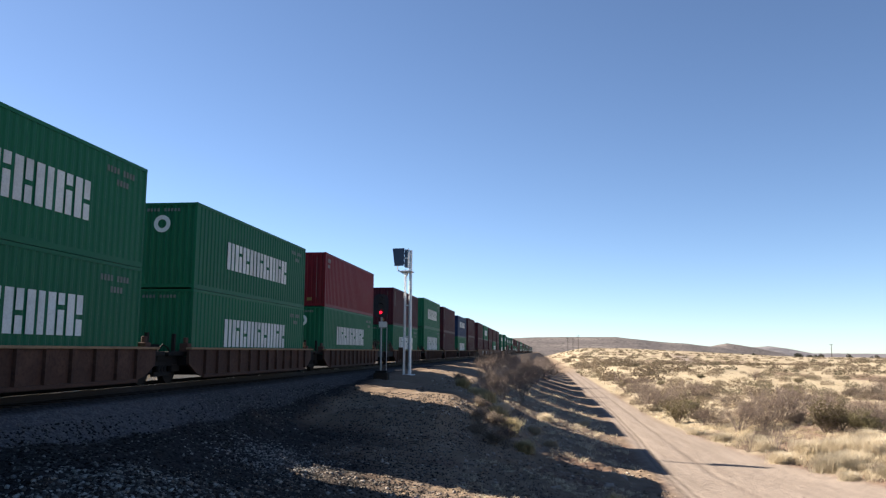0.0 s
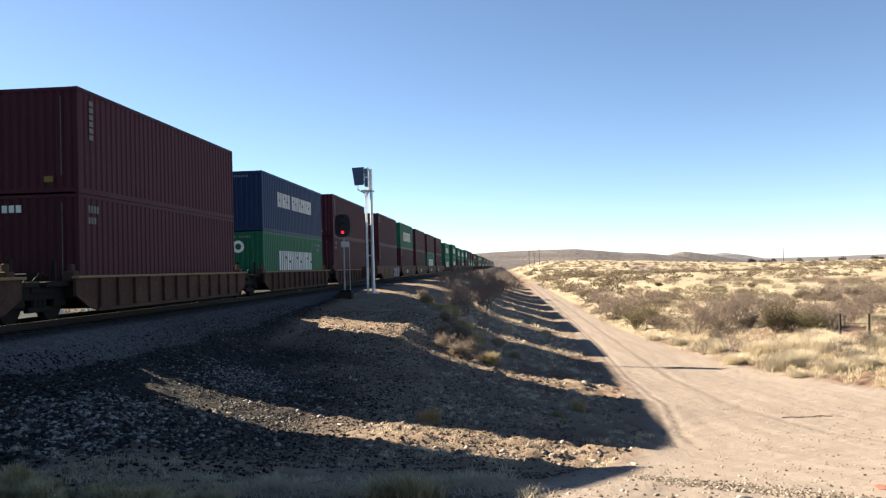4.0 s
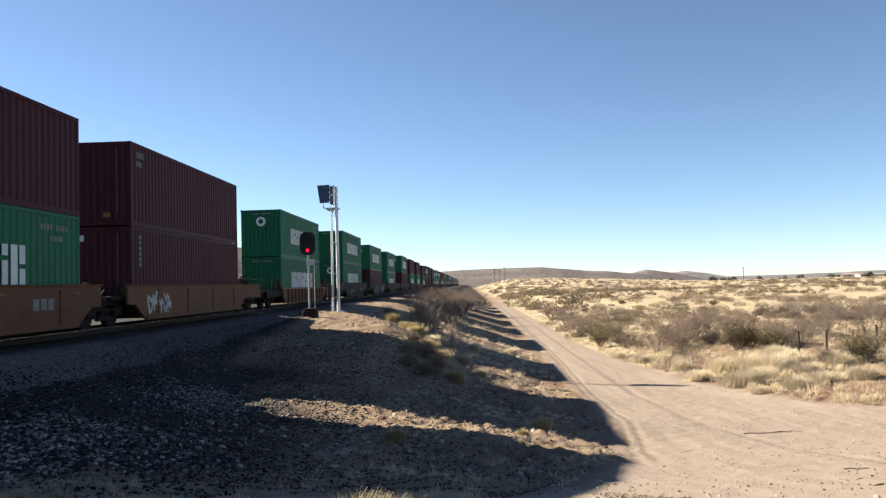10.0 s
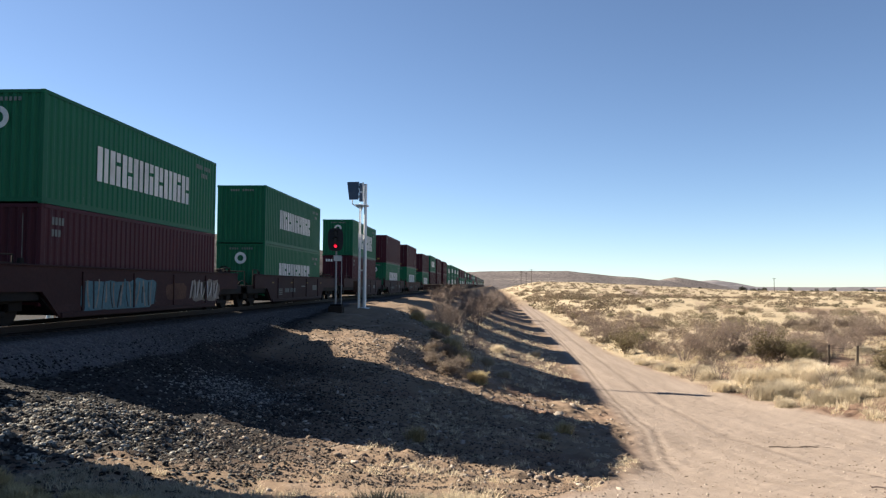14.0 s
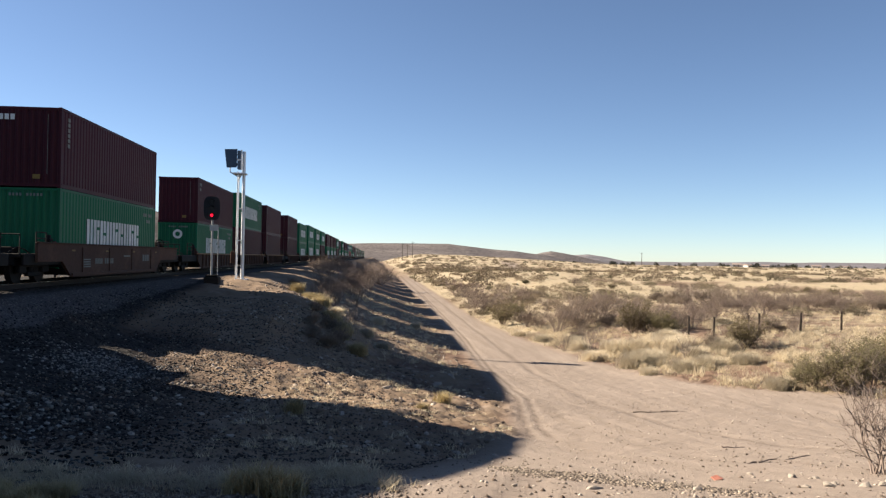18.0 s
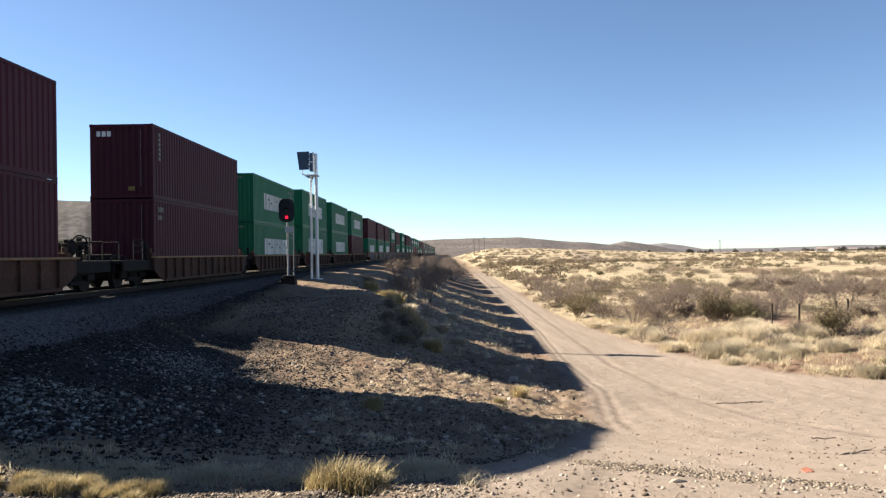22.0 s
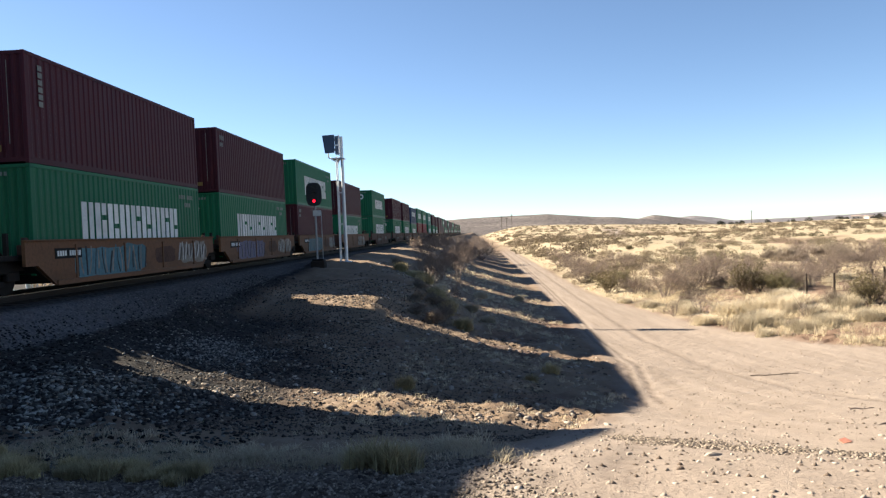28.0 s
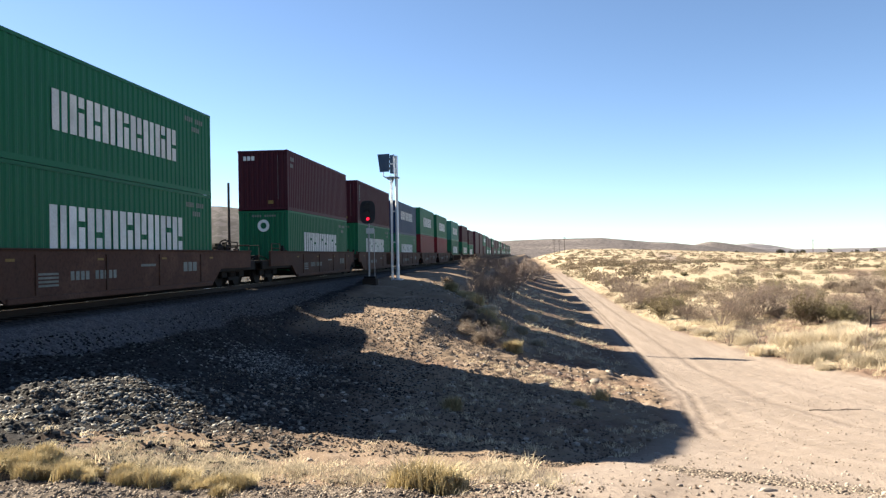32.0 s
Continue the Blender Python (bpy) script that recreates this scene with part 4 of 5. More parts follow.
# ---- railway signals ----
def signal_head(parent, m, lit):
    """A tall oval backplate with three hooded lenses, facing -y in its own space."""
    bm = bmesh.new()
    n, w, h = 28, 0.41, 0.62
    loop = []
    for i in range(n):
        a = i * math.tau / n
        c, s = math.cos(a), math.sin(a)
        loop.append((w * math.copysign(abs(c) ** 0.6, c), h * math.copysign(abs(s) ** 0.6, s)))
    rows = [[bm.verts.new((x, y, z)) for x, z in loop] for y in (0, 0.035)]
    bm.faces.new(rows[0])
    bm.faces.new(rows[1][::-1])
    for i in range(n):
        j = (i + 1) % n
        bm.faces.new((rows[0][i], rows[1][i], rows[1][j], rows[0][j]))
    bmesh.ops.recalc_face_normals(bm, faces=bm.faces)
    me = bpy.data.meshes.new("backplate")
    bm.to_mesh(me)
    bm.free()
    plate = part("backplate", me, BLACK, parent, "black oval backplate", m)
    part("lamp_box", eased(boxes_mesh("lamp_box", [(-0.17, 0.03, -0.5, 0.17, 0.3, 0.5)]), 0.03), BLACK, plate)
    for k, z in enumerate((0.36, 0.0, -0.36)):
        part("lens", tube("lens", (0, -0.012, z), (0, 0.01, z), 0.08, sides=20), LENS_RED if lit and k == 2 else LENS_DARK, plate, "glowing red lens" if lit and k == 2 else "dark lens")
        bm = bmesh.new()
        rows = [[bm.verts.new((r * math.cos(a), y, z + r * math.sin(a))) for a in np.linspace(-0.4, math.pi + 0.4, 14)] for r, y in ((0.14, 0.0), (0.14, -0.3), (0.125, -0.3), (0.125, 0.0))]
        for i in range(3):
            for j in range(13):
                bm.faces.new((rows[i][j], rows[i][j + 1], rows[i + 1][j + 1], rows[i + 1][j]))
        me = bpy.data.meshes.new("hood")
        bm.to_mesh(me)
        bm.free()
        part("hood", me, BLACK, plate)
    return plate


def tall_signal(x, y):
    z = lie(x, y)
    ob = thing("signal_mast", "tall galvanised signal mast with dark head and ladder beside the track", "railway signal", m=pose(x, y, z))
    top = EYE + 5.93 - z
    part("mast", tube("mast", (0, 0, -0.1), (0, 0, top - 0.1), 0.1, 0.085, 14), GALV, ob)
    part("base_plate", eased(boxes_mesh("base_plate", [(-0.3, -0.3, -0.06, 0.3, 0.3, 0.07)]), 0.02), GALV, ob)
    lad = part("ladder", joined("ladder", [tube("l", (-0.33, dy, 0.0), (-0.3, dy, top - 1.25), 0.032, sides=6) for dy in (-0.2, 0.2)]), GALV, ob)
    for k in range(int((top - 1.6) / 0.3)):
        part("rung", tube("rung", (-0.325, -0.2, 0.3 + k * 0.3), (-0.325, 0.2, 0.3 + k * 0.3), 0.013, sides=5), GALV, lad)
    part("platform", eased(boxes_mesh("platform", [(-0.55, -0.4, top - 1.4, 0.14, 0.4, top - 1.33)]), 0.01), GALV, ob)
    part("guard_rail", joined("guard_rail", [tube("g", (-0.04, -0.38, top - 1.35 + dz), (-0.04, 0.38, top - 1.35 + dz), 0.022, sides=6) for dz in (0.5, 1.05)] + [tube("g", (-0.04, dy, top - 1.35), (-0.04, dy, top - 0.28), 0.022, sides=6) for dy in (-0.38, 0.38)]), GALV, ob)
    for k in (2.2, 4.0):
        part("bracket", boxes_mesh("bracket", [(-0.34, -0.03, k, 0.03, 0.03, k + 0.06)]), GALV, ob)
    part("relay_box", eased(boxes_mesh("relay_box", [(-0.62, -0.25, 0.95, -0.36, 0.15, 1.6)]), 0.02), STEEL_BROWN, ob, "rusty brown relay box")
    part("case", eased(boxes_mesh("case", [(-0.36, -0.14, top - 1.12, -0.12, 0.2, top - 0.06)]), 0.025), BLUE_GREY, ob, "blue-grey signal case")
    part("case_trim", boxes_mesh("case_trim", [(-0.16, -0.17, top - 1.1, -0.115, 0.14, top - 0.02), (-0.35, -0.165, top - 0.62, -0.12, -0.14, top - 0.55)]), GALV, ob)
    bm = bmesh.new()
    rows = [[bm.verts.new((px, dy, pz)) for px, pz in ((-0.28, -0.52), (0.3, -0.52), (0.33, 0.52), (-0.42, 0.52))] for dy in (0, 0.04)]
    bm.faces.new(rows[0])
    bm.faces.new(rows[1][::-1])
    for i in range(4):
        bm.faces.new((rows[0][i], rows[1][i], rows[1][(i + 1) % 4], rows[0][(i + 1) % 4]))
    bmesh.ops.recalc_face_normals(bm, faces=bm.faces)
    me = bpy.data.meshes.new("backplate")
    bm.to_mesh(me)
    bm.free()
    plate = part("backplate", me, BLUE_GREY, ob, "dark blue-grey tapered backplate", pose(-0.7, -0.05, top - 0.5, 0, 0, -14))
    part("lamp_box", eased(boxes_mesh("lamp_box", [(-0.18, 0.04, -0.42, 0.2, 0.3, 0.42)]), 0.03), BLUE_GREY, plate)
    for z2 in (-0.28, 0.0, 0.28):
        part("hood", tube("hood", (0, 0.3, z2), (0, 0.55, z2), 0.12, sides=14), BLACK, plate)
    part("head_bracket", joined("head_bracket", [tube("b", (-0.8, 0.1, top - 1.25), (-0.3, 0, top - 1.55), 0.035, sides=6), tube("b", (-0.8, 0.12, top - 1.25), (-0.8, 0.12, top - 0.9), 0.035, sides=6), tube("b", (-0.32, 0, top - 1.75), (-0.1, 0, top - 1.3), 0.05, sides=6)]), GALV, ob)
    return ob


def short_signal(x, y):
    z = lie(x, y)
    ob = thing("signal_light", "black oval railway signal head showing red on a thin galvanised mast", "railway signal", m=pose(x, y, z))
    zc = EYE + 2.02 + 0.36 - z
    foot = EYE - 1.12 - z
    part("mast", tube("mast", (0, 0.22, foot), (0, 0.22, zc - 0.55), 0.05, sides=12), DULL_STEEL, ob)
    part("conduit", tube("conduit", (0.3, 0.25, foot), (0.3, 0.25, zc - 0.9), 0.02, sides=8), DULL_STEEL, ob)
    part("base_plate", eased(boxes_mesh("base_plate", [(-0.25, -0.05, foot - 0.06, 0.36, 0.5, foot + 0.05)]), 0.02), IRON, ob)
    # Foundation lifts the mast's foot; its dark tone stands in for shade.
    part("foundation", eased(boxes_mesh("foundation", [(-0.32, -0.12, -0.2, 0.42, 0.56, foot - 0.06)]), 0.03), TIE, ob, "dark foundation block")
    part("number_plate", boxes_mesh("number_plate", [(-0.12, 0.14, zc - 1.15, 0.3, 0.16, zc - 0.85)]), WHITE, ob, "pale plate")
    signal_head(ob, pose(0, 0, zc, 0, 0, 12), True)
    return ob


tall_signal(-7.5, 45.0)
short_signal(-8.5, 41.4)


def far_signal(x, y, top, heads, low):
    """Signals of the other track, seen past the ends of the cars."""
    z = lie(x, y)
    ob = thing("signal_mast", "white signal mast with dark heads beyond the train", "railway signal", m=pose(x, y, z))
    h = EYE + top - z
    part("mast", tube("mast", (0, 0, -0.1), (0, 0, h), 0.1, sides=12), GALV, ob)
    part("ladder", joined("ladder", [tube("l", (0.3, dy, 0.0), (0.26, dy, h - 0.1), 0.03, sides=6) for dy in (-0.18, 0.18)] + [tube("l", (0.29, -0.18, 0.3 * k), (0.29, 0.18, 0.3 * k), 0.012, sides=5) for k in range(1, int(h / 0.3))]), GALV, ob)
    part("cross_arm", eased(boxes_mesh("cross_arm", [(-0.7, -0.1, h - 0.3, 0.95, 0.35, h - 0.2)]), 0.01), GALV, ob)
    for hx, hz in heads:
        p = part("signal_head", eased(boxes_mesh("signal_head", [(hx - 0.28, -0.05, hz - 0.5, hx + 0.28, 0.0, hz + 0.5), (hx - 0.17, 0.0, hz - 0.42, hx + 0.17, 0.3, hz + 0.42)]), 0.03), BLUE_GREY, ob, "dark blue-grey signal head")
        part("head_post", tube("head_post", (hx, 0.15, h - 0.25 if hz > h else hz - 0.9), (hx, 0.15, hz - 0.4), 0.04, sides=8), GALV, p)
    return ob


far_signal(-19.2, 35.0, 3.72, [(-0.45, 6.07), (0.85, 5.87)], False)
far_signal(-18.9, 32.2, 1.12, [(-0.45, 3.47), (0.5, 3.47)], True)


# ---- poles and fence ----
def pole(x, y, h, r, label, arms=0):
    ob = thing("utility_pole", label, "pole", "poles in the distance", pose(x, y, lie(x, y)))
    part("pole", tube("pole", (0, 0, -0.5), (0, 0, h), r, r * 0.7, 10), WOOD_GREY, ob)
    for k in range(arms):
        part("cross_arm", boxes_mesh("cross_arm", [(-1.3, -0.08, h - 0.7 - k * 0.9, 1.3, 0.08, h - 0.52 - k * 0.9)]), WOOD_GREY, ob)
    return ob


pole(-23.6, 60.2, 8.0, 0.13, "thin wooden pole with a lamp beyond the railway", 0)
for _a, _d, _h in ((1.94, 640, 13.5), (2.68, 640, 13.2), (2.3, 760, 13.0)):
    pole(math.sin(radians(_a)) * _d, math.cos(radians(_a)) * _d, _h, 0.2, "grey wooden utility pole far off in the desert", 2)
pole(math.sin(radians(19.15)) * 700, math.cos(radians(19.15)) * 700, 11.0, 0.26, "grey wooden utility pole far off in the desert", 1)


def fence():
    ob = thing("wire_fence", "old wire fence with weathered wooden posts in dry grass", "fence")
    spots = [(18.8, 45.7), (19.3, 43.3), (21.6, 43.8), (23.5, 46.2), (26.8, 47.4), (30.2, 48.5)]
    tops = []
    for x, y in spots:
        z = lie(x, y)
        part("post", tube("post", (x, y, z - 0.3), (x + random.uniform(-0.05, 0.05), y, z + 1.32), 0.075, 0.06, 8), WOOD_GREY, ob)
        tops.append(Vector((x, y, z)))
    for k in (0.45, 0.8, 1.15):
        for p, q in zip(tops, tops[1:]):
            part("wire", tube("wire", p + Vector((0, -0.07, k)), q + Vector((0, -0.07, k)), 0.006, sides=4, caps=False), IRON, ob)


fence()


# ---- houses and trees on the horizon ----
HOUSE = surface("pale_plaster", (0.5, 0.48, 0.45), (0.42, 0.4, 0.37), 0.9, grain=2, bump=0)
ROOF = surface("brown_roof", (0.25, 0.2, 0.18), (0.18, 0.15, 0.14), 0.9, grain=2, bump=0)


def house(az, d, w, h):
    x, y = math.sin(radians(az)) * d, math.cos(radians(az)) * d
    ob = thing("house", "small pale desert house low on the horizon", "house", "houses on the horizon", pose(x, y, EYE - 0.0045 * d - 0.5, 0, 0, random.uniform(-30, 30)))
    part("wall", boxes_mesh("wall", [(-w, -4, -3, w, 4, h)]), HOUSE, ob)
    me = bpy.data.meshes.new("roof")
    me.from_pydata([(-w - 0.4, -4.5, h), (w + 0.4, -4.5, h), (w + 0.4, 4.5, h), (-w - 0.4, 4.5, h), (-w - 0.4, 0, h + 1.6), (w + 0.4, 0, h + 1.6)], [], [(0, 1, 5, 4), (2, 3, 4, 5), (0, 4, 3), (1, 2, 5), (0, 3, 2, 1)])
    part("roof", me, ROOF, ob)
    for k in (-0.5, 0.5):
        part("window", boxes_mesh("window", [(k * w - 0.6, -4.05, h * 0.35, k * w + 0.6, -3.98, h * 0.75)]), LENS_DARK, ob)


for _a, _d, _w, _h in ((25.45, 960, 4.5, 3.2), (25.85, 1010, 5.5, 2.6), (26.2, 940, 3.5, 2.4), (27.3, 1080, 4.5, 2.6), (30.4, 980, 5.0, 2.9), (32.1, 1050, 4.5, 2.7)):
    house(_a, _d, _w, _h)


# ---- plants ----
def plant_material(name, a, b, rough=0.85, through=0.25):
    m, nodes, links = tree_of(name)
    p = nodes["Principled BSDF"]
    geo, info = nodes.new("ShaderNodeNewGeometry"), nodes.new("ShaderNodeObjectInfo")
    big = noise_node(nodes, links, 0.8, 3)
    c = mixer(nodes, links, geo.outputs["Random Per Island"], a, b)
    hs = nodes.new("ShaderNodeHueSaturation")
    links.new(c, hs.inputs["Color"])
    links.new(ramp2(nodes, links, info.outputs["Random"], 0.75, 1.25), hs.inputs["Value"])
    links.new(ramp2(nodes, links, big.outputs["Fac"], 0.85, 1.15), hs.inputs["Saturation"])
    links.new(hs.outputs["Color"], p.inputs["Base Color"])
    p.inputs["Roughness"].default_value, p.inputs["Specular IOR Level"].default_value = rough, 0.2
    if through:
        tr, mx = nodes.new("ShaderNodeBsdfTranslucent"), nodes.new("ShaderNodeMixShader")
        links.new(hs.outputs["Color"], tr.inputs["Color"])
        mx.inputs[0].default_value = through
        links.new(p.outputs[0], mx.inputs[1])
        links.new(tr.outputs[0], mx.inputs[2])
        links.new(mx.outputs[0], nodes["Material Output"].inputs["Surface"])
    return m


TWIG = plant_material("grey_brown_twigs", (0.115, 0.088, 0.074), (0.2, 0.158, 0.137), through=0)
RUST_LEAF = plant_material("rusty_brown_leaves", (0.167, 0.12, 0.0954), (0.267, 0.199, 0.159))
OLIVE = plant_material("olive_leaves", (0.122, 0.109, 0.0574), (0.2, 0.174, 0.0999))
DARK_GREEN = plant_material("dark_green_leaves", (0.088, 0.0726, 0.0373), (0.171, 0.139, 0.0776))
DRY_LEAF = plant_material("dry_brown_leaves", (0.166, 0.132, 0.103), (0.25, 0.2, 0.157))
STRAW = plant_material("straw_blades", (0.32, 0.253, 0.138), (0.44, 0.36, 0.208), through=0.2)
STRAW_PALE = plant_material("pale_dry_grass", (0.44, 0.37, 0.26), (0.545, 0.465, 0.34), through=0.4)
PUFF = plant_material("pale_straw_stems", (0.44, 0.375, 0.275), (0.56, 0.49, 0.38), through=0.45)
SCRUB_LEAF = plant_material("brown_scrub_leaves", (0.115, 0.088, 0.062), (0.205, 0.16, 0.113))
OLIVE_SCRUB = plant_material("olive_brown_scrub_leaves", (0.09, 0.077, 0.05), (0.16, 0.136, 0.092))


def twig_prisms(segs):
    """Three-sided tapered bars for an array of (p, q, r0, r1)."""
    p, q = np.array([s[0] for s in segs]), np.array([s[1] for s in segs])
    r0, r1 = np.array([s[2] for s in segs])[:, None], np.array([s[3] for s in segs])[:, None]
    d = q - p
    d /= np.linalg.norm(d, axis=1, keepdims=True) + 1e-9
    u = np.cross(d, np.where(np.abs(d[:, 2:]) < 0.9, [[0, 0, 1]], [[1, 0, 0]]))
    u /= np.linalg.norm(u, axis=1, keepdims=True)
    w = np.cross(d, u)
    ring_v = []
    for base, r in ((p, r0), (q, r1)):
        for a in (0, math.tau / 3, 2 * math.tau / 3):
            ring_v.append(base + r * (u * math.cos(a) + w * math.sin(a)))
    v = np.stack(ring_v, 1).reshape(-1, 3)
    k = np.arange(len(segs))[:, None, None] * 6
    f = np.array([[0, 1, 4], [0, 4, 3], [1, 2, 5], [1, 5, 4], [2, 0, 3], [2, 3, 5]])
    return v, (f[None] + k).reshape(-1, 3)


def grow(rng, stems, height, width, forks, wander):
    """Twigs of a shrub; returns the bars and their outer points."""
    segs, tips = [], []

    def limb(p, d, length, r, depth):
        n = 4
        for i in range(n):
            d = d + rng.normal(0, wander, 3) + np.array([0, 0, 0.06])
            d = d / np.linalg.norm(d)
            q = p + d * length / n
            segs.append((p, q, r * (1 - i / n * 0.6), r * (1 - (i + 1) / n * 0.6)))
            if depth < 2 and i > 0:
                for _ in range(forks if depth == 0 else 2):
                    e = d + rng.normal(0, 0.55, 3)
                    limb(q, e / np.linalg.norm(e), length * rng.uniform(0.3, 0.5), r * 0.45, depth + 1)
            p = q
            if depth > 0 or i > 0:
                tips.append(q)
    for _ in range(stems):
        a, lean = rng.uniform(0, math.tau), rng.uniform(0.15, 1.0) ** 0.8
        d = np.array([math.cos(a) * lean * width / height, math.sin(a) * lean * width / height, 1.0])
        limb(np.array([rng.normal(0, 0.06), rng.normal(0, 0.06), -0.05]), d / np.linalg.norm(d), height * rng.uniform(0.75, 1.15), 0.022, 0)
    return segs, np.array(tips)


def leaf_quads(rng, tips, per, spread, size):
    c = np.repeat(tips, per, 0) + rng.normal(0, spread, (len(tips) * per, 3))
    c[:, 2] = np.maximum(c[:, 2], 0.02)
    a, b = rng.normal(0, 1, c.shape), rng.normal(0, 1, c.shape)
    a /= np.linalg.norm(a, axis=1, keepdims=True)
    b -= a * (a * b).sum(1, keepdims=True)
    b /= np.linalg.norm(b, axis=1, keepdims=True)
    s = size * rng.uniform(0.6, 1.5, (len(c), 1))
    v = np.stack([c - a * s, c + b * s * 0.5, c + a * s, c - b * s * 0.5], 1).reshape(-1, 3)
    return v, np.arange(len(v)).reshape(-1, 4)


def tuft(seed, blades, tall, wide):
    """A tuft of grass: each blade two joined triangles."""
    rng = np.random.default_rng(seed)
    a = rng.uniform(0, math.tau, blades)
    base = np.stack([rng.normal(0, wide * 0.3, blades), rng.normal(0, wide * 0.3, blades), np.full(blades, -0.03)], -1)
    out = np.stack([np.cos(a), np.sin(a), np.zeros(blades)], -1)
    side = np.stack([-np.sin(a), np.cos(a), np.zeros(blades)], -1) * 0.006 * rng.uniform(0.7, 1.6, (blades, 1))
    h, l = tall * rng.uniform(0.5, 1.1, (blades, 1)), wide * rng.uniform(0.15, 1.0, (blades, 1))
    mid = base + out * l * 0.4 + np.array([0, 0, 1]) * h * 0.65
    tip = base + out * l + np.array([0, 0, 1]) * h
    v = np.stack([base - side, base + side, mid + side * 0.8, mid - side * 0.8, tip], 1).reshape(-1, 3)
    k = np.arange(blades)[:, None, None] * 5
    f = (np.array([[0, 1, 2], [0, 2, 3], [3, 2, 4]])[None] + k).reshape(-1, 3)
    return v, f


SHRUBS = {}


def shrub_kind(key, seed, name, label, height, width, stems, forks, leaf, per, spread, size, wander=0.16):
    rng = np.random.default_rng(seed)
    segs, tips = grow(rng, stems, height, width, forks, wander)
    v, f = twig_prisms(segs)
    twigs = raw_mesh("branch_mass", v, f)
    twigs.materials.append(TWIG)
    leaves = None
    if leaf:
        v, f = leaf_quads(rng, tips, per, spread, size)
        leaves = raw_mesh("foliage", v, f)
        leaves.materials.append(leaf)
    SHRUBS[key] = (name, label, twigs, leaves)


shrub_kind("creosote", 1, "creosote_bush", "dark olive-green creosote bush in dry grass", 1.05, 1.1, 20, 2, DARK_GREEN, 1, 0.08, 0.034)
shrub_kind("mesquite", 2, "mesquite_shrub", "bare grey-brown mesquite shrub with tangled twigs", 1.5, 1.9, 15, 3, RUST_LEAF, 1, 0.06, 0.019, 0.24)
shrub_kind("brush", 3, "dry_shrub", "dry brown desert shrub with withered leaves", 0.85, 1.1, 16, 2, DRY_LEAF, 2, 0.07, 0.03)
shrub_kind("olive", 4, "desert_shrub", "olive-green desert shrub beside the dirt road", 0.9, 1.2, 20, 2, OLIVE, 2, 0.08, 0.034)
shrub_kind("tall_olive", 6, "desert_shrub", "tall olive-green desert shrub beside the dirt road", 1.7, 1.5, 26, 3, OLIVE, 2, 0.09, 0.03)


def puff_kind():
    """A rounded bush of fine pale stems."""
    v, f = tuft(31, 1500, 0.8, 0.85)
    me = raw_mesh("stem_mass", v, f)
    me.materials.append(PUFF)
    SHRUBS["puff"] = ("straw_bush", "pale straw-coloured rounded bush of fine dry stems", me, None)


shrub_kind("bare", 5, "bare_shrub", "leafless thorny shrub with thin pale twigs", 1.2, 1.2, 9, 2, None, 0, 0, 0, 0.2)


def plant(key, x, y, size, wide=1.0):
    name, label, twigs, leaves = SHRUBS[key]
    ob = thing(name, label, "shrub", "desert shrubs", Matrix.Translation((x, y, lie(x, y) - 0.03)) @ Matrix.Rotation(random.uniform(0, 6.28), 4, "Z") @ Matrix.Diagonal((size * wide, size * wide, size, 1)))
    part("stem_mass" if key == "puff" else "branch_mass", twigs, None, ob)
    if leaves:
        part("foliage", leaves, None, ob)
    return ob


puff_kind()
# shrubs that stand out: kind, x, y, size, spread
BANK_CREST = [  # brush along the crest of the embankment
    ("mesquite", -2.9, 53, 0.55, 0.8), ("bare", -3.2, 50, 1, 0.8), ("bare", -2.4, 56, 1, 0.9), ("mesquite", -2.9, 62, 0.65, 0.9), ("bare", -1.4, 59, 0.9, 1),
    ("mesquite", -2.2, 69, 1.1, 1), ("mesquite", -1.4, 76, 1.3, 1.1), ("puff", 2.9, 56.5, 0.6, 1.1), ("puff", 0.2, 50, 0.7, 1), ("mesquite", -3.4, 53.5, 0.75, 0.9),
    ("bare", -3, 57.5, 1, 0.9), ("bare", -3.9, 64, 1, 1), ("mesquite", -4.8, 72, 0.8, 1), ("mesquite", -6.2, 79, 0.7, 1.1),
]
BANK_SIDE = [  # brush on the side of the embankment and its mound
    ("bare", -3.4, 47.5, 0.9, 0.9), ("bare", -1.2, 42.5, 0.55, 1.1), ("bare", -2.4, 49, 0.9, 0.9), ("brush", -2.4, 31.4, 0.5, 1.2), ("brush", -1.8, 30.4, 0.5, 1.2),
    ("brush", -2.6, 33.2, 0.5, 1.2), ("brush", -1.5, 32.2, 0.5, 1.3), ("brush", -2, 34.4, 0.5, 1.3), ("brush", -2.7, 36.2, 0.45, 1.3), ("bare", -1.4, 31.2, 0.6, 1),
    ("brush", -5, 48.6, 0.45, 1.2), ("bare", -2.6, 44, 0.7, 0.8), ("puff", -0.4, 38.8, 0.6, 1), ("puff", 0.4, 36.4, 0.55, 1), ("puff", -2, 41.2, 0.6, 1),
    ("puff", -2.8, 43.2, 0.6, 1),
]
BANK_FAR = [  # brush on the far end of the embankment
    ("mesquite", -2, 84, 1.4, 1.1), ("mesquite", -1, 93, 1.5, 1.2), ("mesquite", -4.5, 86, 0.9, 1), ("mesquite", -6, 95, 0.8, 1.2), ("mesquite", -4.2, 106, 1, 1.2),
    ("mesquite", -5.6, 118, 1, 1.3), ("mesquite", -1.5, 103, 1.6, 1.2), ("mesquite", -0.6, 115, 1.7, 1.3), ("mesquite", 0.6, 128, 1.8, 1.4),
]
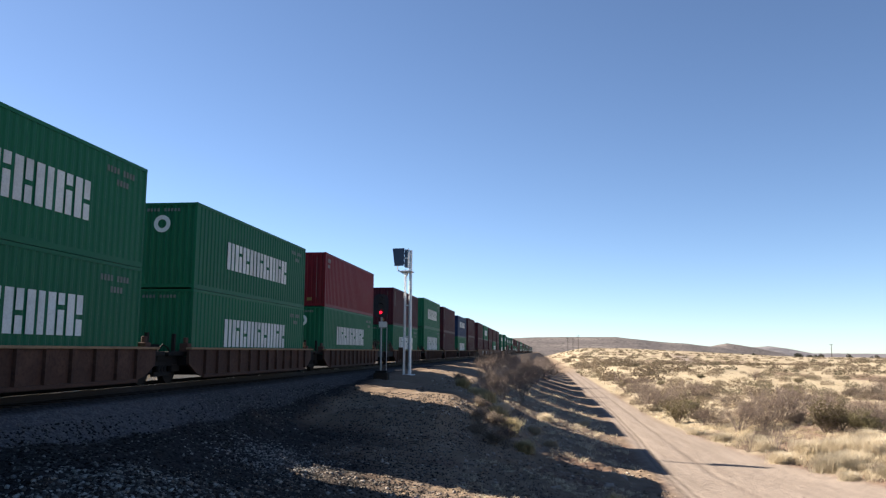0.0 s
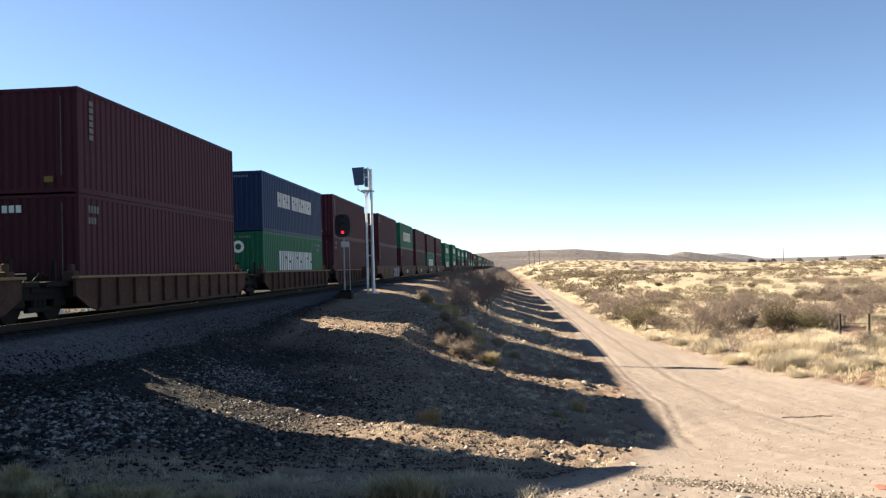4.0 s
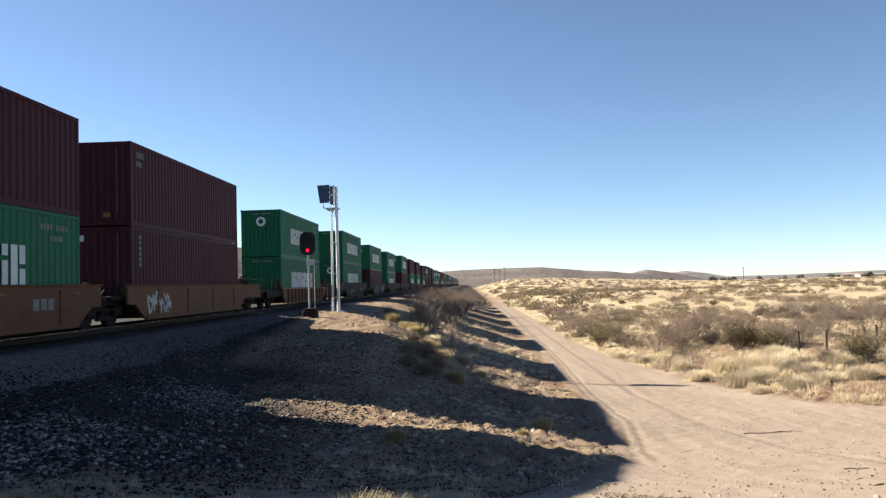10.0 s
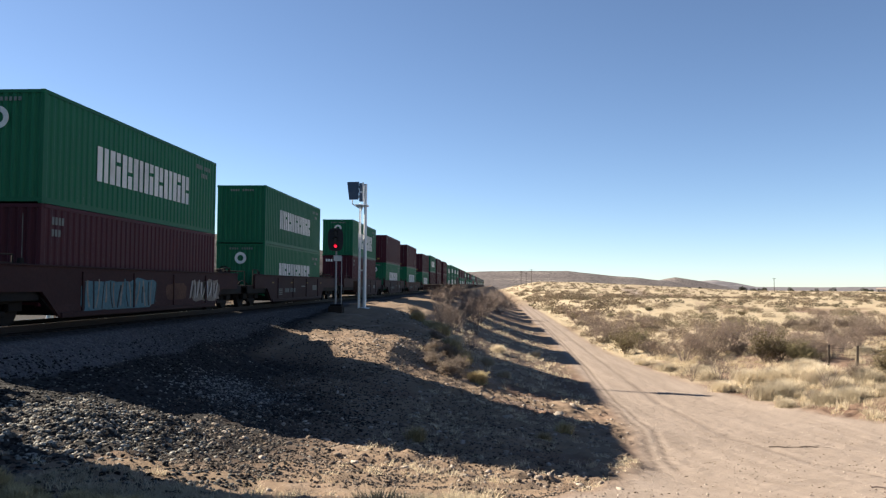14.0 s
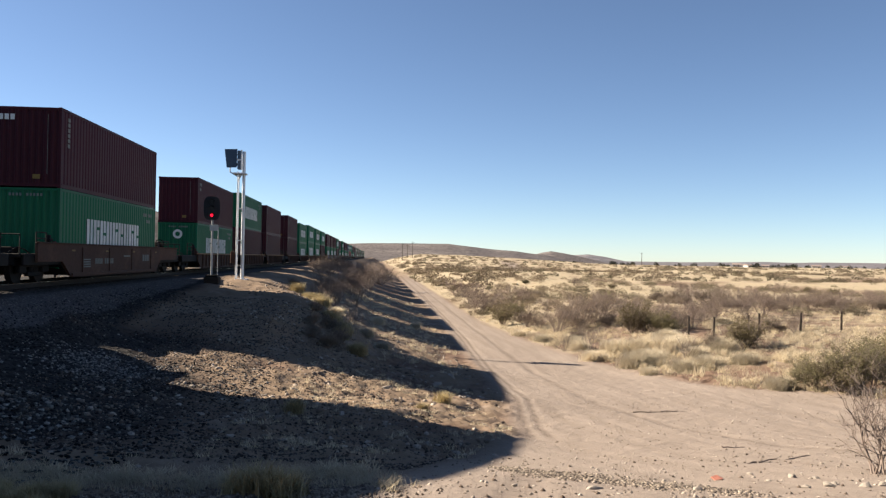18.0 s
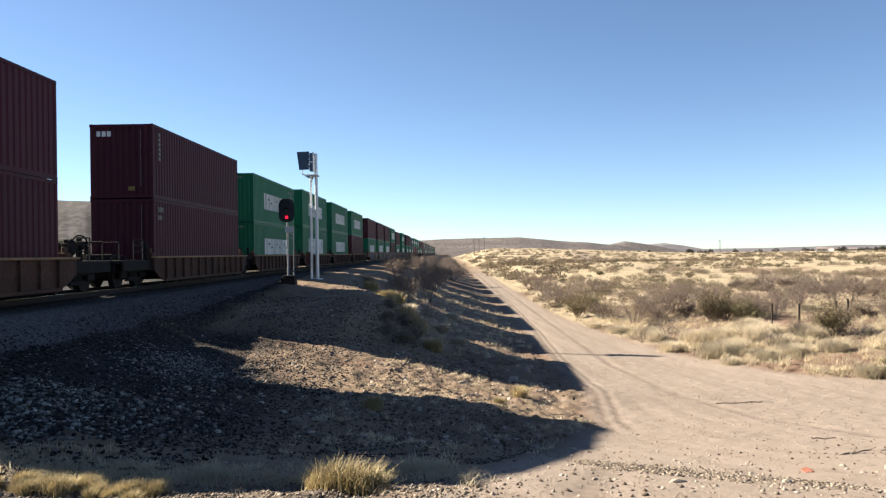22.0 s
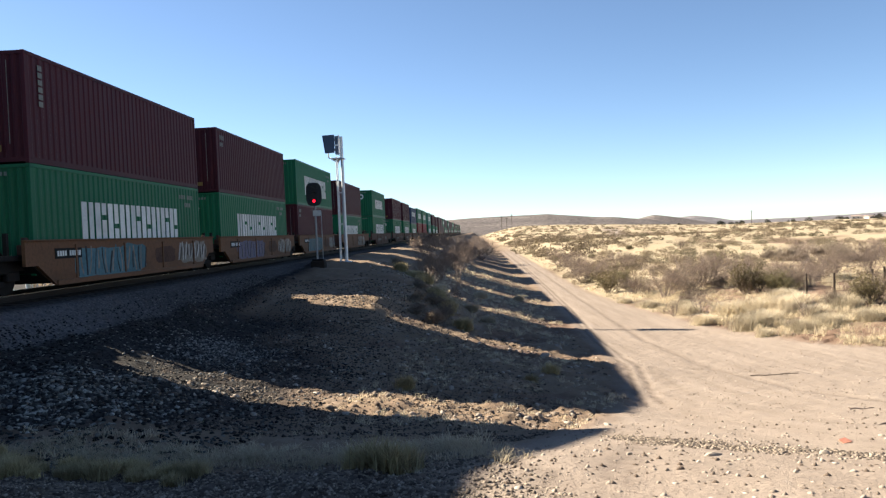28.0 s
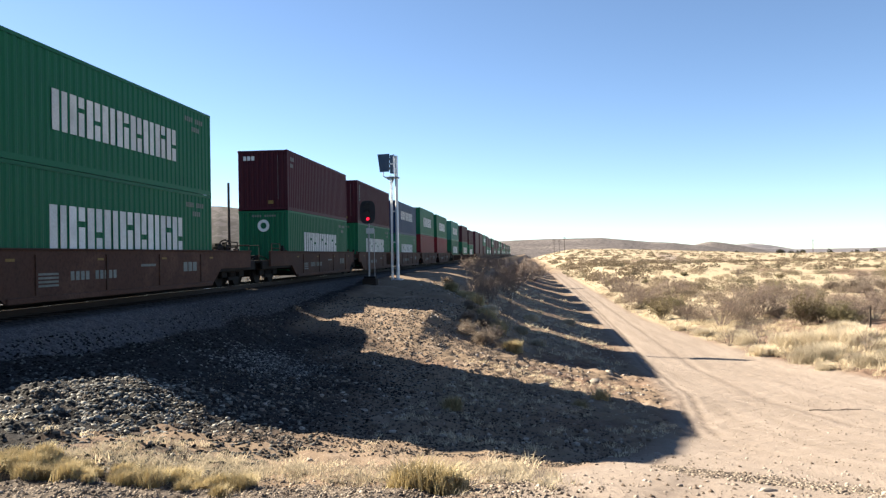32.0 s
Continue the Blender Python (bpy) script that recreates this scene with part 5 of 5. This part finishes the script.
CORNER = [  # bushes at the mouth of the side track
    ("tall_olive", 15.7, 26.8, 0.5, 1.3), ("tall_olive", 16.9, 26.3, 0.7, 1.15), ("creosote", 16.2, 25.9, 0.8, 1.2), ("tall_olive", 18.4, 26.6, 0.75, 1.2), ("bare", 17, 25.6, 1, 1.1),
    ("puff", 14.6, 27.2, 0.6, 1.2), ("creosote", 19.6, 28.2, 1.1, 1.1), ("tall_olive", 21.4, 29, 0.7, 1.2), ("bare", 5.9, 8.7, 0.62, 1.3), ("bare", 6.7, 9.6, 0.7, 1.3),
    ("bare", 9.4, 13.4, 0.8, 1.2),
]
THICKET = [  # the thicket beyond the road
    ("creosote", 10.8, 65.4, 1.4, 1), ("mesquite", 13.4, 56.5, 1.2, 1.3), ("mesquite", 15.4, 57.5, 1.35, 1.3), ("mesquite", 17, 59, 1.3, 1.3), ("mesquite", 12.2, 62, 0.9, 1.3),
    ("mesquite", 19.6, 60, 1.1, 1.2), ("creosote", 17.2, 51, 1.5, 0.75), ("creosote", 18.3, 51.6, 1.15, 0.8), ("olive", 18.7, 49.8, 1.05, 1.1), ("mesquite", 21, 50.5, 0.8, 1.2),
    ("mesquite", 20.2, 52.5, 1, 1.2), ("creosote", 19.0, 38.6, 1.15, 0.95), ("mesquite", 19.2, 38.9, 0.75, 0.9), ("brush", 17.4, 38.9, 0.8, 1.2), ("mesquite", 24, 56, 1, 1.3),
    ("mesquite", 27, 60, 1.1, 1.3), ("mesquite", 30.5, 62, 1.1, 1.3), ("mesquite", 34, 66, 1.2, 1.3),
]
ROADSIDE = [  # scrub along the far verge
    ("mesquite", 10.6, 78, 1.1, 1.3), ("mesquite", 12, 84, 1.2, 1.4), ("mesquite", 11.5, 96, 1.3, 1.5), ("mesquite", 15.5, 88, 1.2, 1.4), ("mesquite", 12, 112, 1.4, 1.6),
    ("olive", 13.5, 74, 0.9, 1.3),
]
STRAW_NEAR = [  # straw bushes at the edge of the road
    ("puff", 12.3, 36.4, 1, 1.1), ("puff", 13, 36.8, 1.05, 1.1), ("puff", 13.6, 33.6, 0.75, 1.2), ("puff", 14.9, 34, 0.8, 1.2), ("puff", 16.5, 33.6, 0.7, 1.3),
    ("puff", 12, 33.4, 0.5, 1.2), ("puff", 14, 38.6, 0.85, 1.2), ("puff", 15.6, 37, 0.8, 1.2), ("bare", 15, 36.6, 0.7, 1), ("puff", 17.6, 38.4, 0.9, 1.3),
]
STRAW_BACK = [  # straw bushes before the thicket
    ("puff", 11.3, 40, 0.8, 1.1), ("bare", 11, 44.6, 0.6, 1), ("puff", 12, 45.5, 0.9, 1.1), ("puff", 13.2, 42, 1.1, 1.2), ("puff", 14.4, 41.2, 1.15, 1.2),
    ("puff", 15.4, 40.2, 1.2, 1.1), ("puff", 16.6, 41.8, 1, 1.2), ("bare", 12.6, 44.8, 0.8, 1.2), ("puff", 12.6, 48.4, 0.8, 1.2), ("puff", 11, 51, 0.7, 1.2),
    ("puff", 17.4, 45.6, 0.9, 1.2), ("puff", 19.8, 41, 0.9, 1.2), ("puff", 10.4, 56, 0.7, 1.2),
]
for _p in BANK_CREST + BANK_SIDE + BANK_FAR + CORNER + THICKET + ROADSIDE + STRAW_NEAR + STRAW_BACK:
    plant(*_p)
_r = random.Random(8)
for _i in range(18):
    plant(_r.choice(("mesquite", "brush", "mesquite", "bare", "puff", "brush")), _r.uniform(12.5, 27), _r.uniform(47, 64), _r.uniform(0.5, 0.9), _r.uniform(1.1, 1.6))
_r = random.Random(12)
for _i in range(30):  # the brown belt of brush out on the plain
    _a, _d = radians(20 + 18 * (_i + _r.random()) / 30), _r.uniform(84, 104)
    plant(_r.choice(("brush", "mesquite", "brush")), math.sin(_a) * _d, math.cos(_a) * _d, _r.uniform(0.85, 1.25), _r.uniform(1.3, 1.8))
_r = random.Random(5)
for _i in range(44):
    _y = _r.uniform(66, 135)
    _x = 11.5 + _r.random() ** 1.2 * (0.75 * _y)
    plant(_r.choice(("mesquite", "brush", "creosote", "olive", "mesquite", "puff")), _x, _y, _r.uniform(0.45, 0.85), _r.uniform(1.1, 1.6))


# ---- scrub over the plain, one mass ----
def mass(name, label, category, places, clump, material):
    """Many small clumps as one object; clump(rng) gives vertices and faces; places are x, y, z, size."""
    vs, fs, n = [], [], 0
    for i, (x, y, z, s) in enumerate(places):
        v, f = clump[i % len(clump)]
        a = (i * 2.399) % math.tau
        c, d = math.cos(a) * s, math.sin(a) * s
        w = np.stack([v[:, 0] * c - v[:, 1] * d + x, v[:, 0] * d + v[:, 1] * c + y, v[:, 2] * s + z], -1)
        vs.append(w)
        fs.append(f + n)
        n += len(v)
    me = raw_mesh(name, np.concatenate(vs), np.concatenate(fs))
    me.materials.append(material)
    return tagged(new(name, me), label, category, kind="stuff")


def scrub_clump(seed, wide, tall, count, size):
    rng = np.random.default_rng(seed)
    a, r = rng.uniform(0, math.tau, count), np.sqrt(rng.uniform(0, 1, count))
    c = np.stack([np.cos(a) * r * wide, np.sin(a) * r * wide, rng.uniform(0.05, 1, count) * tall * (1.1 - 0.6 * r ** 2)], -1)
    return leaf_quads(rng, c, 1, 0.02, size)


def on_ground(n, seed, sampler, keep):
    rng = random.Random(seed)
    out = []
    tries = 0
    while len(out) < n and tries < n * 30:
        tries += 1
        x, y, s = sampler(rng)
        if keep(x, y, rng):
            out.append((x, y, lie(x, y), s))
    return out


def off_road(x, y, rng):
    return float(road_mask(np.array(x), np.array(y))) < 0.25


def plain_spot(lo, hi, small=0.5, large=1.25):
    def pick(r):
        d = lo * (hi / lo) ** r.random()
        a = radians(r.uniform(1.5, 46))
        return math.sin(a) * d, math.cos(a) * d, r.uniform(small, large)
    return pick


def plain_ok(x, y, r):
    return x > 9.8 and off_road(x, y, r)


def thicket(x, y, r):
    return plain_ok(x, y, r) and noise.noise((x * 0.035, y * 0.02, 17.0)) > r.uniform(-0.4, 0.3)


SCRUB = [scrub_clump(20 + k, 1.1, 0.8, 150, 0.11) for k in range(6)]
BUSHES = [scrub_clump(30 + k, 1.0, 0.8, 520, 0.058) for k in range(6)]
mass("brown_bushes", "dry brown desert bushes spaced over the grassy plain", "scrub", on_ground(330, 15, plain_spot(76, 280, 0.45, 1.35), thicket), BUSHES, SCRUB_LEAF)
mass("olive_bushes", "olive desert bushes spaced over the grassy plain", "scrub", on_ground(190, 16, plain_spot(76, 300, 0.45, 1.25), plain_ok), BUSHES, OLIVE_SCRUB)
mass("brown_scrub", "scattered dry brown desert scrub across the plain", "scrub", on_ground(900, 1, plain_spot(200, 1100, 0.7, 1.9), thicket), SCRUB, SCRUB_LEAF)
mass("olive_scrub", "scattered olive desert scrub across the plain", "scrub", on_ground(330, 2, plain_spot(200, 1100, 0.8, 1.8), plain_ok), SCRUB, OLIVE_SCRUB)
mass("dark_scrub", "scattered dark bushes across the far plain", "scrub", on_ground(300, 3, plain_spot(200, 1300), plain_ok), SCRUB, DARK_GREEN)
mass("roadside_scrub", "dry brown scrub thick along the far end of the road", "scrub", on_ground(150, 19, lambda r: ((lambda a, d: (math.sin(a) * d, math.cos(a) * d, r.uniform(0.9, 2.2)))(radians(r.uniform(0.4, 10)), 130 * 9 ** r.random())), plain_ok), SCRUB, SCRUB_LEAF)
TREES = [scrub_clump(40 + k, 2.6, 4.2, 160, 0.5) for k in range(3)]
TREE_LEAF = plant_material("dark_tree_leaves", (0.03, 0.032, 0.024), (0.06, 0.06, 0.044))
_r = random.Random(4)
FAR_GROVES = []
for _a, _b, _n in ((13.5, 14.5, 6), (16.8, 17.4, 5), (17.7, 18.6, 9), (20.1, 20.4, 3), (21.0, 23.5, 5), (24.4, 24.95, 7), (26.35, 27.2, 10), (27.6, 29.15, 18), (29.8, 30.2, 5), (31.0, 38.0, 18)):
    for _k in range(_n):
        _t, _d = radians(_r.uniform(_a, _b)), _r.uniform(900, 1050)
        FAR_GROVES.append((math.sin(_t) * _d, math.cos(_t) * _d, EYE - 0.0045 * _d - 0.6, _r.uniform(0.6, 1.25)))
mass("far_trees", "dark low trees in groves on the horizon", "trees", FAR_GROVES, TREES, TREE_LEAF)
LEFT_SCRUB = on_ground(160, 5, lambda r: (-18 - 160 * r.random() ** 1.5, r.uniform(15, 160), r.uniform(0.5, 1.2)), lambda x, y, r: True)
mass("bank_scrub", "dry scrub on the slope beyond the railway", "scrub", LEFT_SCRUB, SCRUB, DRY_LEAF)

# ---- dry grass ----
TUFTS = [tuft(60 + k, 60, 0.36, 0.34) for k in range(6)]
FINE = [tuft(70 + k, 26, 0.26, 0.42) for k in range(6)]


def patchy(x, y, r):
    return off_road(x, y, r) and x > 8.9 and noise.noise((x * 0.12, y * 0.12, 3.0)) > r.uniform(-0.5, 0.25)


mass("straw_grass", "pale straw-coloured dry grass tufts over the plain", "grass", on_ground(5600, 6, lambda r: ((lambda a, d: (math.sin(a) * d, math.cos(a) * d, r.uniform(0.7, 1.5)))(radians(r.uniform(3, 44)), 24 * (170 / 24) ** r.random())), patchy), FINE, STRAW_PALE)
mass("golden_grass", "golden dry bunch grass beside the dirt road", "grass", on_ground(700, 7, lambda r: ((lambda a, d: (math.sin(a) * d, math.cos(a) * d, r.uniform(0.7, 1.3)))(radians(r.uniform(5, 42)), 24 * (90 / 24) ** r.random())), patchy), TUFTS, STRAW_PALE)


def bank_spot(r):
    y = r.uniform(31, 95)
    return r.uniform(-3.2, 4.6), y, r.uniform(0.5, 1.15)


def bank_ok(x, y, r):
    return off_road(x, y, r) and noise.noise((x * 0.5, y * 0.3, 8.0)) > r.uniform(-0.45, 0.2)


mass("bank_grass", "dry grass tufts on the side of the embankment", "grass", on_ground(520, 8, bank_spot, bank_ok), FINE, STRAW_PALE)


def fore_spot(r):
    return r.uniform(-6.5, 3.2), r.uniform(6.5, 26), r.uniform(0.25, 0.55)


def fore_ok(x, y, r):
    return off_road(x, y, r) and (y < 9.5 or x > -2.5) and noise.noise((x * 0.5, y * 0.8, 2.0)) > r.uniform(-0.2, 0.35)


mass("verge_grass", "thin dry grass in the gravel at the foot of the slope", "grass", on_ground(420, 9, fore_spot, fore_ok), FINE, STRAW_PALE)


mass("stubble", "matted dry grass stubble on pale dirt", "grass", on_ground(560, 33, lambda r: (r.uniform(-4.9, 0.4), 7.3 + r.gauss(0, 0.45), r.uniform(0.18, 0.42)), lambda x, y, r: noise.noise((x * 0.9, y * 1.3, 5.0)) > r.uniform(-0.35, 0.3)), FINE, STRAW_PALE)


def bunch(x, y, s, seed):
    """A clump of golden grass that stands out in the foreground."""
    ob = thing("bunch_grass", "golden bunch of dry grass in the gravel", "grass", "bunches of grass", pose(x, y, lie(x, y)) @ Matrix.Diagonal((s, s, s, 1)))
    v, f = tuft(seed, 420, 0.38, 0.36)
    part("blades", raw_mesh("blades", v, f), STRAW, ob)


BUNCHES = [(-0.88, 6.1, 0.72), (-0.72, 6.06, 0.66), (-0.6, 6.12, 0.45), (-1.02, 6.12, 0.45), (-1.6, 16.2, 0.8), (1.9, 21.5, 0.9), (1.2, 19.2, 0.7)]
_r = random.Random(21)
BUNCHES += [(_r.uniform(-4.7, -2.4), 6.35 + _r.gauss(0, 0.17), _r.uniform(0.2, 0.42)) for _ in range(64)]
BUNCHES += [(_x, 45.5 - 3.4 * (_x + 4.6) + _r.gauss(0, 0.6), _r.uniform(0.8, 1.5)) for _x in [_r.uniform(-4.6, -0.6) for _ in range(30)]]
for _k, (_x, _y, _s) in enumerate(BUNCHES):
    bunch(_x, _y, _s, 90 + _k)


# ---- stones ----
def stone_mesh(seed):
    rng = np.random.default_rng(seed)
    bm = bmesh.new()
    bmesh.ops.create_icosphere(bm, subdivisions=1, radius=1.0)
    for v in bm.verts:
        v.co *= rng.uniform(0.55, 1.3)
        v.co.z *= 0.8
    bm.verts.ensure_lookup_table()
    bmesh.ops.triangulate(bm, faces=bm.faces)
    v = np.array([q.co[:] for q in bm.verts])
    f = np.array([[q.index for q in p.verts] for p in bm.faces])
    bm.free()
    return v, f


def stone_material(name, a, b, power=2.2):
    m, nodes, links = tree_of(name)
    p = nodes["Principled BSDF"]
    geo = nodes.new("ShaderNodeNewGeometry")
    n = noise_node(nodes, links, 30, 4)
    pw = nodes.new("ShaderNodeMath")
    pw.operation = "POWER"
    links.new(geo.outputs["Random Per Island"], pw.inputs[0])
    pw.inputs[1].default_value = power
    c = mixer(nodes, links, pw.outputs[0], a, b)
    c = mixer(nodes, links, ramp(nodes, links, n.outputs["Fac"], 0.45, 0.8), c, tuple(0.6 * v for v in a))
    links.new(c, p.inputs["Base Color"])
    p.inputs["Roughness"].default_value = 0.9
    p.inputs["Specular IOR Level"].default_value = 0.08
    return m


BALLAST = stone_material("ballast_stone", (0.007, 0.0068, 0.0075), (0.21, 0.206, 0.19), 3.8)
GREY_BALLAST = stone_material("grey_ballast_stone", (0.055, 0.053, 0.058), (0.17, 0.165, 0.17), 1.2)
PALE_BALLAST = stone_material("pale_ballast_stone", (0.06, 0.058, 0.06), (0.32, 0.31, 0.3), 1.6)
HEAP_STONE = stone_material("broken_stone", (0.02, 0.0195, 0.02), (0.36, 0.35, 0.32), 2.2)
PEBBLE = stone_material("desert_pebble", (0.1, 0.075, 0.06), (0.4, 0.35, 0.3))
ROCK = surface("pale_weathered_rock", (0.3, 0.26, 0.22), (0.21, 0.175, 0.145), 0.9, grain=14, stain=4, bump=0.01)
BAND_STONE = stone_material("mixed_gravel", (0.07, 0.055, 0.047), (0.36, 0.3, 0.24), 1.6)
GRAVEL = stone_material("brown_gravel", (0.026, 0.021, 0.019), (0.26, 0.214, 0.176))
STONES = [stone_mesh(s) for s in range(8)]


def chip_mesh(seed):
    """A small broken chip with eight faces."""
    rng = np.random.default_rng(seed)
    v = np.array([(1, 0, 0), (-1, 0, 0), (0, 1, 0), (0, -1, 0), (0, 0, 0.8), (0, 0, -0.8)]) * rng.uniform(0.6, 1.35, (6, 1)) + rng.normal(0, 0.18, (6, 3))
    f = np.array([(0, 2, 4), (2, 1, 4), (1, 3, 4), (3, 0, 4), (2, 0, 5), (1, 2, 5), (3, 1, 5), (0, 3, 5)])
    return v, f


CHIPS = [chip_mesh(s) for s in range(10)]


def ballast_ok(x, y, r):
    return -10.4 < x < 1 and noise.noise((x * 0.45, y * 0.35, 4.0)) > r.uniform(-0.7, 0.5)


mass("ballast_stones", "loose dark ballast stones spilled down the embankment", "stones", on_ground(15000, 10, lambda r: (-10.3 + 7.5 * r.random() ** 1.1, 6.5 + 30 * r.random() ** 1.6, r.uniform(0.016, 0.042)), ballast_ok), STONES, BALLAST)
mass("shoulder_stones", "grey ballast stones on the shoulder of the track", "stones", on_ground(7000, 11, lambda r: (r.uniform(-10.75, -9.5), 10 + 34 * r.random(), r.uniform(0.014, 0.03)), lambda x, y, r: True), STONES, GREY_BALLAST)
mass("pale_stones", "patch of pale ballast stones on the dark slope", "stones", on_ground(1500, 31, lambda r: (r.gauss(-6.9, 0.75), r.gauss(20.8, 1.5), r.uniform(0.018, 0.045)), lambda x, y, r: x > -9), STONES, PALE_BALLAST)
mass("verge_gravel", "brown and grey gravel spread along the verge", "stones", on_ground(24000, 17, lambda r: (-6.5 + 7.2 * r.random(), 4.6 + 2.4 * r.random() ** 1.2, 0.006 + 0.017 * r.random() ** 2), lambda x, y, r: x < 0.3 - 0.18 * (y - 4.6) + r.gauss(0, 0.25) and noise.noise((x * 0.9, y * 0.9, 14.0)) > r.uniform(-0.75, 0.3)), CHIPS, BAND_STONE)
mass("heaped_stones", "heap of pale and dark broken stone at the foot of the slope", "stones", on_ground(2600, 32, lambda r: (r.gauss(-6.0, 0.95), r.gauss(10.8, 1.5), r.uniform(0.02, 0.055)), lambda x, y, r: x < -3.9 and y > 8), STONES, HEAP_STONE)
mass("bank_gravel", "brown gravel over the side of the embankment", "stones", on_ground(32000, 18, lambda r: (r.uniform(-7, 1.5), 9.5 + 22 * r.random() ** 1.3, 0.01 + 0.026 * r.random() ** 2), lambda x, y, r: off_road(x, y, r) and noise.noise((x * 0.6, y * 0.4, 21.0)) > r.uniform(-0.7, 0.45)), CHIPS, GRAVEL)
mass("gravel_band", "band of dark gravel across the dirt", "stones", on_ground(2600, 12, lambda r: ((lambda u: (1.65 + 1.7 * u + r.gauss(0, 0.12), 9.7 - 2.8 * u ** 0.9 + r.gauss(0, 0.2 + 0.42 * u), 0.007 + 0.017 * r.random() ** 1.5))(r.random() ** 1.3)), lambda x, y, r: True), STONES, BAND_STONE)
mass("pebbles", "scattered pebbles and clods on the dirt road", "stones", on_ground(15000, 13, lambda r: (r.uniform(-2, 15), 4.4 + 24 * r.random() ** 1.7, 0.004 + 0.026 * r.random() ** 3.5), lambda x, y, r: noise.noise((x * 0.4, y * 0.4, 6.0)) > r.uniform(-0.6, 0.4)), CHIPS, PEBBLE)
mass("bank_rubble", "broken clods and stones down the side of the embankment", "stones", on_ground(7000, 14, lambda r: (r.uniform(-6, 4.2), 12 + 38 * r.random(), 0.012 + 0.075 * r.random() ** 3), lambda x, y, r: off_road(x, y, r) and noise.noise((x * 0.5, y * 0.5, 1.0)) > r.uniform(-0.5, 0.4)), STONES, PEBBLE)


def rock(x, y, s, seed):
    """A broken angular rock, lying flat."""
    rng = random.Random(seed)
    turn = pose(x, y, lie(x, y) + 0.1 * s, rng.uniform(-12, 12), rng.uniform(-12, 12), seed * 40)
    ob = thing("rock", "pale weathered broken rock lying on the dirt", "rock", "rocks on the dirt", turn @ Matrix.Diagonal((s * rng.uniform(0.9, 1.35), s * rng.uniform(0.7, 1.0), s * rng.uniform(0.55, 0.85), 1)))
    v, f = stone_mesh(seed + 50)
    part("body", eased(raw_mesh("body", v, f), 0.02), ROCK, ob)


for _k, (_x, _y, _s) in enumerate(((1.96, 6.8, 0.065), (1.3, 7.1, 0.035), (4.8, 8.6, 0.07), (4.2, 7.3, 0.05), (4.5, 7.4, 0.07), (4.62, 7.5, 0.05), (4.75, 7.2, 0.08), (4.54, 9.1, 0.05), (4.95, 8.4, 0.06), (5.0, 7.3, 0.08), (5.1, 7.15, 0.06), (4.66, 7.7, 0.04), (5.25, 7.5, 0.07), (4.3, 8.2, 0.04), (5.5, 7.6, 0.1), (-3.6, 9.2, 0.05), (-2.6, 9.0, 0.05), (-0.4, 9.2, 0.05), (3.0, 7.0, 0.06), (3.2, 8.4, 0.03), (1.2, 11.9, 0.1), (1.9, 12.1, 0.08), (-2.0, 20.5, 0.16), (0.3, 23.0, 0.2), (2.1, 26.5, 0.22), (3.0, 30.0, 0.2))):
    rock(_x, _y, _s, _k)


def stick(x, y, length, turn, seed):
    """A dead crooked stick lying on the dirt."""
    rng = random.Random(seed)
    ob = thing("dead_stick", "dry dead stick lying on the dirt road", "stick", "sticks on the dirt", pose(x, y, lie(x, y) + 0.012, 0, 0, turn))
    pts = [Vector((length * (k / 4 - 0.5), rng.uniform(-0.06, 0.06) * length, 0.012 * (k % 2))) for k in range(5)]
    part("branch", joined("branch", [tube("b", p, q, 0.016 - 0.002 * k, 0.014 - 0.002 * k, 6) for k, (p, q) in enumerate(zip(pts, pts[1:]))]), TWIG, ob)
    part("twig", tube("twig", pts[2], pts[2] + Vector((0.2 * length, 0.16 * length, 0.03)), 0.008, 0.004, 5), TWIG, ob)


for _k, (_x, _y, _l, _t) in enumerate(((7.9, 22.0, 0.9, 4), (8.7, 22.1, 0.8, -6), (6.8, 14.3, 0.45, 5), (5.6, 10.9, 0.7, 24), (6.4, 11.5, 0.8, 30), (2.9, 17.4, 0.7, -20), (1.6, 15.6, 1.0, -12), (0.4, 16.2, 0.8, 16), (2.3, 18.6, 0.9, 8), (-1.2, 15.4, 0.6, -30))):
    stick(_x, _y, _l, _t, _k)
ob = thing("litter", "scrap of red plastic litter on the dirt", "litter", m=pose(3.9, 8.6, lie(3.9, 8.6) + 0.012, 4, 3, 30))
_v = [(-0.09, -0.04, 0), (0.02, -0.06, 0.012), (0.1, -0.01, 0.0), (0.06, 0.06, 0.02), (-0.05, 0.05, 0.008)]
_me = bpy.data.meshes.new("scrap")
_me.from_pydata(_v + [(x, y, z - 0.008) for x, y, z in _v], [], [(0, 1, 2, 3, 4), (9, 8, 7, 6, 5)] + [(i, i + 5, (i + 1) % 5 + 5, (i + 1) % 5) for i in range(5)])
part("scrap", _me, surface("faded_plastic", (0.33, 0.13, 0.09), (0.3, 0.17, 0.13), 0.5, bump=0), ob)


# ---- movement ----
def motions():
    for ob, s, z in FLEET:
        walk(ob, [(t, train_at(s, z, t)) for t in (0.0, 8.0, 16.0, 24.0, 32.0)])


motions()
